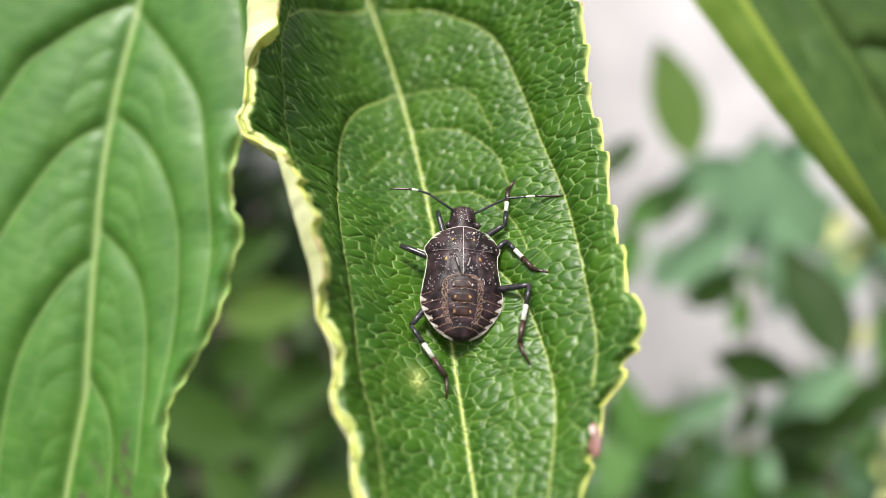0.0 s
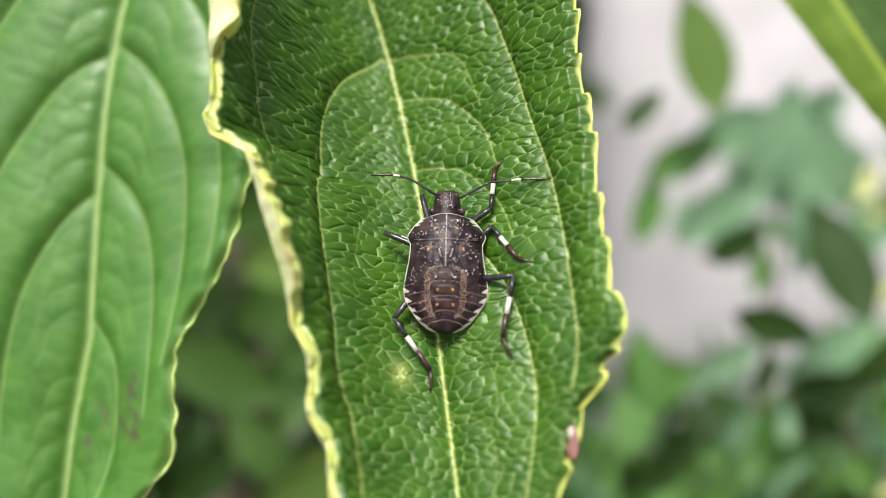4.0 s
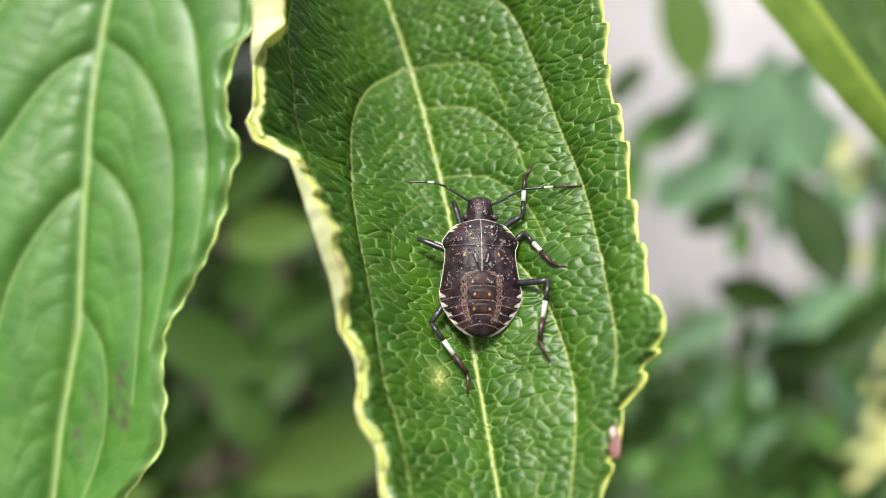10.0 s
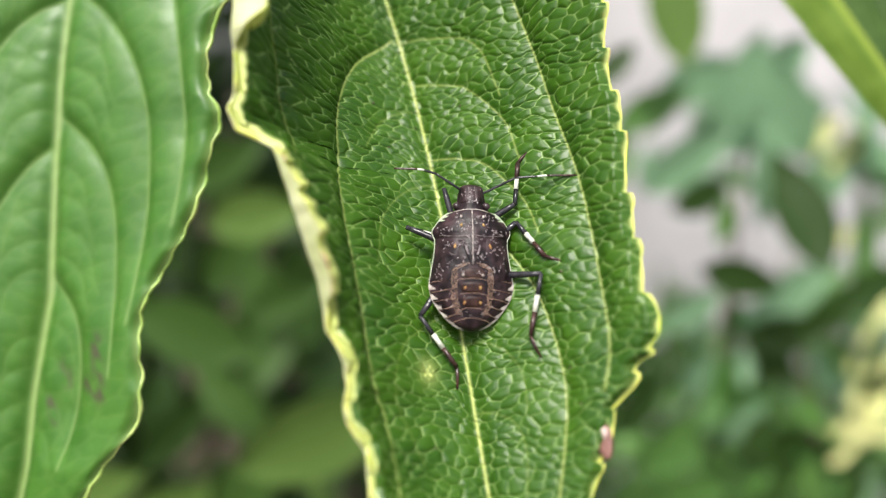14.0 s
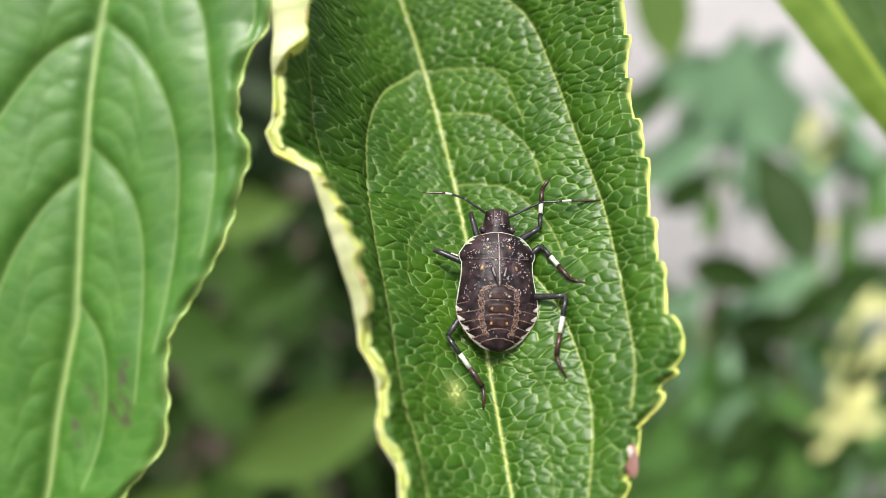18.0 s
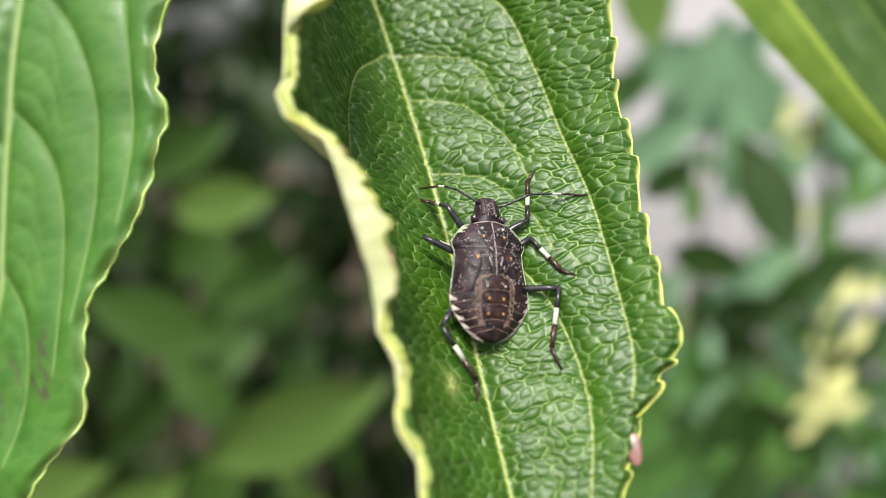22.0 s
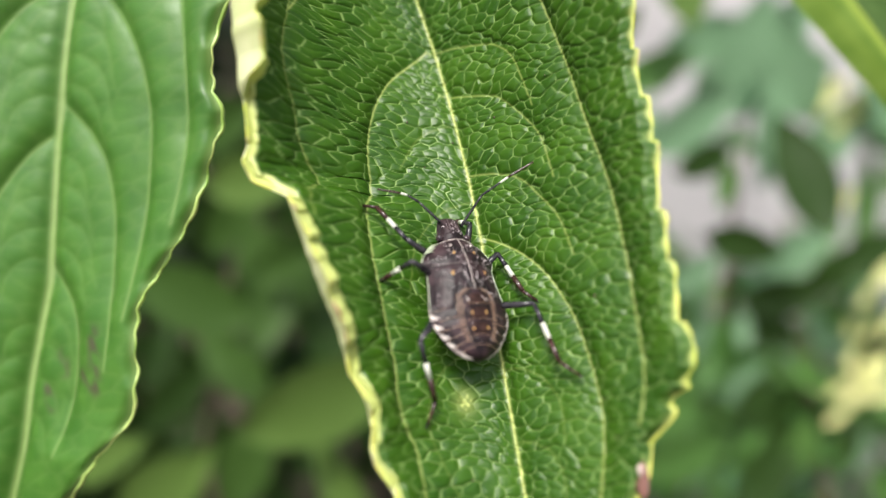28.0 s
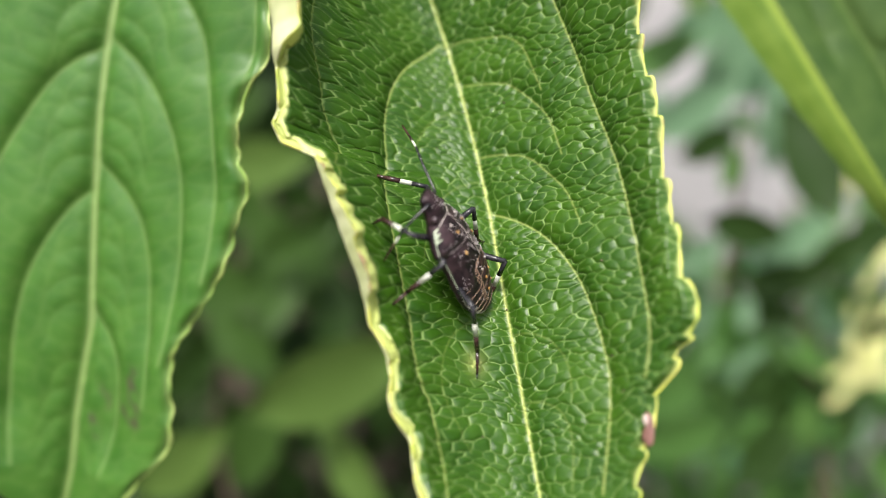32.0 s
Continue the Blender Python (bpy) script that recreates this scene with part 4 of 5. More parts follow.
def stems(shrub, roots, seed):
    rng = random.Random(seed)
    for x, y, top in roots:
        bm = bmesh.new()
        pts = [((x + 0.02 * math.sin(k * 1.3 + x * 40)) * 1000, (y + 0.02 * math.cos(k * 1.7 + x * 30)) * 1000, top * 1000 * k / 12 - 20) for k in range(13)]
        tube(bm, pts, [6 - 0.4 * k for k in range(13)], 7)
        part("stem", bm, BARK, shrub, "thin brown stem")


def surroundings():
    bm = bmesh.new()
    bmesh.ops.create_grid(bm, x_segments=40, y_segments=40, size=30)
    for v in bm.verts:
        v.co.z = 0.03 * noise.noise(v.co * 0.7)
    tagged(part("ground", bm, SOIL), "dark garden soil", "ground", kind="structure")
    bm = bmesh.new()
    bmesh.ops.create_cube(bm, size=1)
    for v in bm.verts:
        v.co = Vector((1.19 + v.co.x * 2.0, 1.4 + v.co.y * 0.2, 1.0 + v.co.z * 2.2))
    bmesh.ops.bevel(bm, geom=bm.edges[:], offset=0.01, segments=2)
    tagged(part("wall_garden", bm, WALL), "pale pinkish rendered garden wall", "wall", kind="structure")
    hedge = tagged(new("hedge"), "dense green hedge with shade painted into its dark leaves", "hedge")
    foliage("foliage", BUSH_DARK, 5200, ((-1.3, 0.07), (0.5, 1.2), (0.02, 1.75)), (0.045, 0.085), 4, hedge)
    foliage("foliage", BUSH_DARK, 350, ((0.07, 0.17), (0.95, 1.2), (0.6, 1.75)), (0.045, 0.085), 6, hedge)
    foliage("lower_foliage", BUSH_MID, 1300, ((0.05, 0.9), (0.5, 1.1), (0.02, 0.9)), (0.045, 0.085), 14, hedge)
    stems(hedge, [(-0.7, 0.8, 1.4), (-0.3, 0.7, 1.5), (-0.05, 0.75, 1.4), (0.3, 0.7, 0.9)], 1)
    shrub = tagged(new("shrub"), "leafy green shrub with bluish and dark leaves before the wall", "shrub")
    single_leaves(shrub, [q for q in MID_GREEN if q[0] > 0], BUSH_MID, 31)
    # mid-green leaves on the left wear the copy with painted-in shade
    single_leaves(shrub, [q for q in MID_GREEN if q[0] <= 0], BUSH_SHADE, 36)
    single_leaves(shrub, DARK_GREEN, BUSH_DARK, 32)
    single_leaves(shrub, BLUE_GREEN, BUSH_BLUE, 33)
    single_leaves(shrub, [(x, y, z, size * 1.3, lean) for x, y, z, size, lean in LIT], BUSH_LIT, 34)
    foliage("small_leaves", BUSH_BLUE, 24, ((0.1, 0.23), (0.21, 0.31), (1.16, 1.2)), (0.014, 0.03), 41, shrub)
    foliage("small_leaves", BUSH_MID, 12, ((0.1, 0.23), (0.22, 0.32), (1.165, 1.205)), (0.014, 0.028), 42, shrub)
    foliage("small_leaves", BUSH_MID, 115, ((0.06, 0.24), (0.22, 0.34), (0.98, 1.09)), (0.015, 0.032), 43, shrub)
    foliage("small_leaves", BUSH_BLUE, 45, ((0.06, 0.24), (0.22, 0.34), (1.0, 1.095)), (0.015, 0.03), 44, shrub)
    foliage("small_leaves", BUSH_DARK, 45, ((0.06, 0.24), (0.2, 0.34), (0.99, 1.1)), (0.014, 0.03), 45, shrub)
    stems(shrub, [(0.12, 0.26, 1.2), (0.17, 0.25, 1.15), (-0.08, 0.25, 1.15)], 2)
    third = tagged(new("shrub"), "lime-yellow leafy shoots with bright light put into their colour", "shrub")
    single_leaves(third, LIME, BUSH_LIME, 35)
    stems(third, [(0.168, 0.22, 1.1)], 3)


def twig():
    """The thin branch above, from which the leaves hang."""
    thing = tagged(new("branch"), "thin brown branch that carries the hanging leaves", "branch")
    bm = bmesh.new()
    tube(bm, spline([(90, 60, 1292), (40, 42, 1300), (0, 26, 1304), (-45, 26, 1296), (-130, 60, 1270), (-230, 110, 1200), (-270, 150, 900), (-280, 170, 400), (-285, 175, -30)], 8),
         [1.2 + 0.08 * i for i in range(65)], 8)
    part("wood", bm, BARK, thing)
    return thing


def stalk(leaf, points):
    bm = bmesh.new()
    tube(bm, spline(points, 6), 0.9, 8)
    part("stalk", bm, LEAF_UNDER, leaf, "pale green leaf stalk")


surroundings()
twig()
HOST = host_leaf()
LEFT = left_leaf()
RIGHT = right_leaf()
stalk(HOST, ((-20, 5.5, 60), (-22, 9, 75), (-12, 16, 90), (0, 22, 104)))
stalk(LEFT, ((8, 1, 58), (8, 6, 75), (2, 12, 95), (-4, 14, 110)))
stalk(RIGHT, ((12, 3, 58), (12, 0, 68), (20, -6, 78)))
BUG = insect()
BUG.scale = (1.07, 1.07, 1.07)
legs_made, shins_made = legs(BUG)


def motions():
    walk(HOST, [
        # rows leaf
        (0, pose(0.00025, 0.00080, 1.20018, -27.83, 0.94, -1.08)), (0.5, pose(0.00015, 0.00138, 1.19945, -28.58, 0.54, -0.84)),
        (1, pose(0.00044, -0.00003, 1.20023, -28.19, 0.37, -0.12)), (1.5, pose(-0.00062, -0.00151, 1.20058, -29.59, 0.08, 0.11)),
        (2, pose(-0.00047, -0.00343, 1.20041, -28.58, 0.28, 0.45)), (2.5, pose(-0.00049, -0.00107, 1.19938, -27.31, -0.02, -0.54)),
        (3, pose(-0.00084, 0.00094, 1.19867, -25.76, -0.01, -0.40)), (3.5, pose(-0.00117, 0.00096, 1.19906, -25.53, -0.84, -1.96)),
        (4, pose(-0.00089, 0.00012, 1.20003, -23.91, -0.77, -2.54)), (4.5, pose(-0.00150, -0.00201, 1.20039, -23.97, -0.91, -3.32)),
        (6.5, pose(-0.00091, 0.00136, 1.20004, -26.03, -0.75, -1.72)), (7, pose(-0.00004, 0.00109, 1.20043, -25.99, -0.13, -0.82)),
        (7.5, pose(0.00048, 0.00053, 1.20015, -26.39, -0.14, -0.51)), (8, pose(0.00048, 0.00030, 1.20027, -26.08, -0.19, -0.77)),
        (8.5, pose(0.00101, -0.00028, 1.20052, -26.47, -0.13, -0.93)), (9, pose(-0.00008, -0.00031, 1.20143, -27.27, -0.30, -0.24)),
        (9.5, pose(-0.00088, 0.00075, 1.19927, -27.66, -0.33, -0.92)), (10, pose(0.00025, -0.00010, 1.19963, -27.29, -0.33, -1.30)),
        (10.5, pose(-0.00003, 0.00011, 1.19950, -26.72, -0.25, -1.98)), (11, pose(0.00092, 0.00005, 1.19826, -26.38, 0.07, -2.52)),
        (11.5, pose(0.00063, -0.00005, 1.19884, -24.44, -0.04, -2.92)), (12, pose(0.00108, 0.00045, 1.19905, -24.28, 0.04, -1.42)),
        (12.5, pose(-0.00047, 0.00056, 1.20051, -25.00, 0.17, -1.10)), (13, pose(-0.00031, 0.00025, 1.19975, -24.26, 0.27, -2.13)),
        (13.5, pose(-0.00009, -0.00049, 1.20078, -23.17, 0.22, -2.17)), (14, pose(-0.00090, -0.00058, 1.20050, -24.48, 0.44, -1.31)),
        (14.5, pose(-0.00010, -0.00044, 1.20047, -24.92, 0.34, -1.69)), (16.5, pose(-0.00142, -0.00184, 1.20038, -24.85, 0.27, -1.20)),
        (17, pose(-0.00014, -0.00032, 1.20074, -26.44, 0.78, -1.76)), (17.5, pose(-0.00032, 0.00007, 1.19991, -26.24, 0.74, -0.99)),
        (18, pose(0.00059, 0.00090, 1.19899, -27.34, 0.93, -2.90)), (18.5, pose(0.00163, -0.00012, 1.20006, -27.10, 1.12, -3.15)),
        (19, pose(0.00043, 0.00056, 1.19977, -27.75, 1.27, -3.93)), (19.5, pose(0.00046, 0.00066, 1.19978, -27.78, 1.57, -2.15)),
        (20, pose(0.00161, 0.00128, 1.19874, -30.56, 6.00, 1.39)), (20.5, pose(0.00160, 0.00079, 1.19965, -29.79, 8.05, 7.27)),
        (21, pose(0.00111, 0.00028, 1.20045, -29.13, 7.73, 9.24)), (21.5, pose(0.00199, 0.00032, 1.20022, -30.04, 7.59, 8.58)),
        (22, pose(0.00192, -0.00023, 1.20011, -29.45, 7.26, 9.91)), (22.5, pose(0.00076, -0.00092, 1.20091, -29.01, 5.24, 9.05)),
        (23, pose(-0.00062, -0.00035, 1.20022, -26.97, 2.56, 4.65)), (23.5, pose(-0.00142, -0.00019, 1.19960, -25.91, -0.04, 0.30)),
        (24, pose(-0.00178, -0.00035, 1.19923, -24.25, -2.42, -3.53)), (24.5, pose(-0.00266, -0.00050, 1.20005, -22.77, -4.47, -5.85)),
        (25, pose(-0.00289, -0.00064, 1.20165, -24.80, -6.21, -9.05)), (25.5, pose(-0.00215, -0.00041, 1.20035, -24.83, -7.14, -10.67)),
        (27.5, pose(-0.00066, 0.00009, 1.19964, -24.31, -6.14, -11.23)), (28, pose(0.00025, -0.00118, 1.19913, -23.06, -6.31, -12.13)),
        (28.5, pose(0.00046, -0.00136, 1.20039, -21.42, -6.56, -12.58)), (29, pose(0.00263, -0.00015, 1.20066, -23.10, -6.52, -14.94)),
        (29.5, pose(0.00413, 0.00015, 1.19987, -26.57, -7.01, -16.81)), (30, pose(-0.00051, 0.00033, 1.20124, -26.42, -5.87, -13.70)),
        (30.5, pose(-0.00051, 0.00066, 1.19882, -31.00, -6.39, -19.90)), (31, pose(-0.00089, -0.00021, 1.19886, -27.76, -5.54, -14.71)),
        (31.5, pose(-0.00062, 0.00019, 1.20000, -28.68, -5.39, -11.25)), (32, pose(0.00050, -0.00042, 1.20093, -29.00, -4.99, -9.24)),
        # end leaf
    ])
    walk(LEFT, [
        # rows left
        (0, pose(-0.03940, 0.01566, 1.18429, -10.42, -0.87, -4.10)), (0.5, pose(-0.03923, 0.01551, 1.18358, -12.64, -0.89, -2.31)),
        (1, pose(-0.03968, 0.01488, 1.18365, -12.51, -0.60, -2.42)), (1.5, pose(-0.04019, 0.01416, 1.18231, -12.75, -0.39, -2.49)),
        (2, pose(-0.04004, 0.01299, 1.18251, -12.24, -0.28, -4.25)), (2.5, pose(-0.03846, 0.01309, 1.18422, -12.80, -0.51, -2.17)),
        (3, pose(-0.03776, 0.01312, 1.18592, -14.07, -1.17, -1.17)), (3.5, pose(-0.03771, 0.01255, 1.18726, -13.51, -0.98, -1.07)),
        (4, pose(-0.03748, 0.01181, 1.18921, -12.85, -0.72, -2.28)), (4.5, pose(-0.03753, 0.01093, 1.18914, -10.91, -0.15, -2.61)),
        (6.5, pose(-0.03876, 0.01097, 1.18949, -18.30, -3.46, -3.59)), (7, pose(-0.03891, 0.01098, 1.19018, -18.44, -3.38, -3.38)),
        (7.5, pose(-0.03920, 0.01092, 1.18988, -18.41, -3.44, -3.52)), (8, pose(-0.03954, 0.01083, 1.19036, -17.70, -2.76, -3.33)),
        (8.5, pose(-0.03941, 0.01100, 1.19019, -17.03, -2.35, -3.27)), (9, pose(-0.04112, 0.01145, 1.18976, -15.63, -1.44, -3.58)),
        (9.5, pose(-0.04042, 0.01132, 1.18912, -18.48, -2.95, -3.19)), (10, pose(-0.03988, 0.01086, 1.19000, -18.44, -2.91, -3.64)),
        (10.5, pose(-0.03941, 0.01081, 1.19019, -18.27, -2.73, -3.58)), (11, pose(-0.03861, 0.01089, 1.19005, -17.30, -2.35, -3.57)),
        (11.5, pose(-0.03904, 0.01105, 1.19203, -16.42, -1.50, -3.23)), (12, pose(-0.04036, 0.01148, 1.19241, -13.71, 0.32, -3.21)),
        (12.5, pose(-0.04149, 0.01152, 1.19284, -17.61, -1.48, -3.01)), (13, pose(-0.04068, 0.01140, 1.19314, -18.48, -2.01, -3.39)),
        (13.5, pose(-0.04030, 0.01131, 1.19476, -17.10, -1.48, -3.37)), (14, pose(-0.04162, 0.01147, 1.19327, -14.21, 0.00, -3.63)),
        (14.5, pose(-0.04077, 0.01160, 1.19275, -16.76, -1.37, -2.67)), (16.5, pose(-0.04208, 0.01160, 1.19281, -13.03, 1.31, -2.96)),
        (17, pose(-0.04119, 0.01291, 1.19192, -13.50, 1.49, -3.28)), (17.5, pose(-0.04235, 0.01327, 1.19233, -14.31, 1.36, -3.47)),
        (18, pose(-0.04045, 0.01394, 1.19090, -13.43, 2.04, -2.78)), (18.5, pose(-0.03882, 0.01459, 1.19053, -10.62, 1.99, -3.09)),
        (19, pose(-0.03876, 0.01512, 1.18993, -10.60, 2.48, -1.82)), (19.5, pose(-0.04057, 0.01484, 1.19130, -11.66, 2.57, -1.09)),
        (20, pose(-0.03814, 0.01571, 1.18932, -11.39, 2.52, -0.79)), (20.5, pose(-0.04145, 0.01533, 1.19186, -13.05, 1.74, -3.07)),
        (21, pose(-0.04448, 0.01462, 1.19393, -15.20, 0.85, -5.30)), (21.5, pose(-0.04374, 0.01427, 1.19314, -16.32, 0.90, -5.27)),
        (22, pose(-0.04458, 0.01426, 1.19401, -15.27, 0.31, -7.59)), (22.5, pose(-0.04656, 0.01417, 1.19389, -16.71, -1.31, -6.30)),
        (23, pose(-0.04650, 0.01401, 1.19400, -18.12, -1.27, -6.11)), (23.5, pose(-0.04532, 0.01411, 1.19318, -17.52, -0.70, -5.98)),
        (24, pose(-0.04559, 0.01407, 1.19368, -18.95, -0.60, -6.63)), (24.5, pose(-0.04675, 0.01430, 1.19465, -19.42, -1.51, -5.85)),
        (25, pose(-0.04512, 0.01455, 1.19357, -17.45, -0.28, -5.84)), (25.5, pose(-0.04391, 0.01457, 1.19270, -17.09, 0.46, -7.78)),
        (27.5, pose(-0.04345, 0.01406, 1.19342, -14.09, 2.54, -7.06)), (28, pose(-0.04308, 0.01299, 1.19413, -13.78, 2.77, -6.20)),
        (28.5, pose(-0.04295, 0.01303, 1.19630, -13.17, 2.92, -5.15)), (29, pose(-0.03860, 0.01395, 1.19495, -12.44, 3.34, -2.50)),
        (29.5, pose(-0.03418, 0.01541, 1.19016, -10.02, 3.74, 1.02)), (30, pose(-0.03968, 0.01561, 1.19153, -8.45, 5.43, 1.22)),
        (30.5, pose(-0.03052, 0.01545, 1.18105, -2.08, 4.54, -0.69)), (31, pose(-0.03725, 0.01575, 1.18620, -2.56, 5.02, -1.30)),
        (31.5, pose(-0.04136, 0.01511, 1.18717, -6.73, 4.24, -3.81)), (32, pose(-0.04337, 0.01492, 1.18682, -8.98, 4.16, -6.99)),
        # end left
    ])
    walk(RIGHT, [
        # rows right
        (0, pose(0.03609, 0.03892, 1.23170, -6.52, -39.85, 4.19)), (1, pose(0.03572, 0.04050, 1.23128, -7.56, -39.80, 4.98)),
        (2, pose(0.03476, 0.04191, 1.22994, -9.09, -39.17, 6.49)), (3, pose(0.04104, 0.04268, 1.22880, -10.51, -39.63, 7.87)),
        (4, pose(0.04717, 0.04347, 1.22743, -12.13, -41.03, 9.93)), (4.5, pose(0.04643, 0.04390, 1.22706, -12.52, -40.80, 10.83)),
        (6.5, pose(0.04281, 0.04217, 1.22644, -13.50, -40.00, 9.93)), (7, pose(0.04337, 0.04166, 1.22631, -13.82, -40.20, 9.60)),
        (8, pose(0.04444, 0.04123, 1.22624, -14.43, -40.82, 9.60)), (9, pose(0.04134, 0.04129, 1.22624, -15.30, -42.14, 10.23)),
        (10, pose(0.04337, 0.04173, 1.22562, -16.37, -42.32, 11.00)), (10.5, pose(0.04211, 0.04199, 1.22542, -16.99, -43.12, 11.63)),
        (11, pose(0.04147, 0.04212, 1.22548, -17.10, -42.89, 11.53)), (12, pose(0.04478, 0.04213, 1.22513, -17.46, -42.32, 11.03)),
        (13, pose(0.04860, 0.04225, 1.22406, -17.92, -40.83, 10.52)), (14.5, pose(0.04675, 0.04271, 1.22438, -18.15, -41.77, 10.71)),
        (16.5, pose(0.04738, 0.04279, 1.22384, -18.76, -40.93, 10.50)), (17, pose(0.04847, 0.04239, 1.22406, -18.59, -40.38, 9.80)),
        (18, pose(0.04684, 0.04199, 1.22442, -18.71, -40.59, 9.42)), (19, pose(0.04614, 0.04168, 1.22434, -18.82, -39.88, 8.86)),
        (20, pose(0.04445, 0.04175, 1.22449, -18.70, -39.26, 8.25)), (21, pose(0.04351, 0.04216, 1.22388, -20.22, -42.53, 9.84)),
        (22, pose(0.04403, 0.04282, 1.22304, -21.17, -43.32, 10.66)), (22.5, pose(0.04342, 0.04330, 1.22257, -21.70, -43.72, 11.22)),
        (23, pose(0.04489, 0.04369, 1.22228, -21.59, -42.71, 11.06)), (24.5, pose(0.04716, 0.04484, 1.22093, -21.48, -38.77, 10.72)),
        (25.5, pose(0.04488, 0.04561, 1.22021, -22.40, -39.18, 12.30)), (27.5, pose(0.04602, 0.04519, 1.22167, -22.30, -39.78, 12.47)),
        (28, pose(0.04782, 0.04527, 1.22142, -22.54, -43.05, 12.87)), (29, pose(0.05434, 0.04498, 1.22058, -22.92, -36.88, 12.86)),
        (30, pose(0.04709, 0.04389, 1.22026, -22.50, -38.99, 12.50)), (31, pose(0.04125, 0.04347, 1.22036, -22.50, -35.10, 12.50)),
        (32, pose(0.03640, 0.04306, 1.22054, -22.50, -37.21, 12.50)),
        # end right
    ])
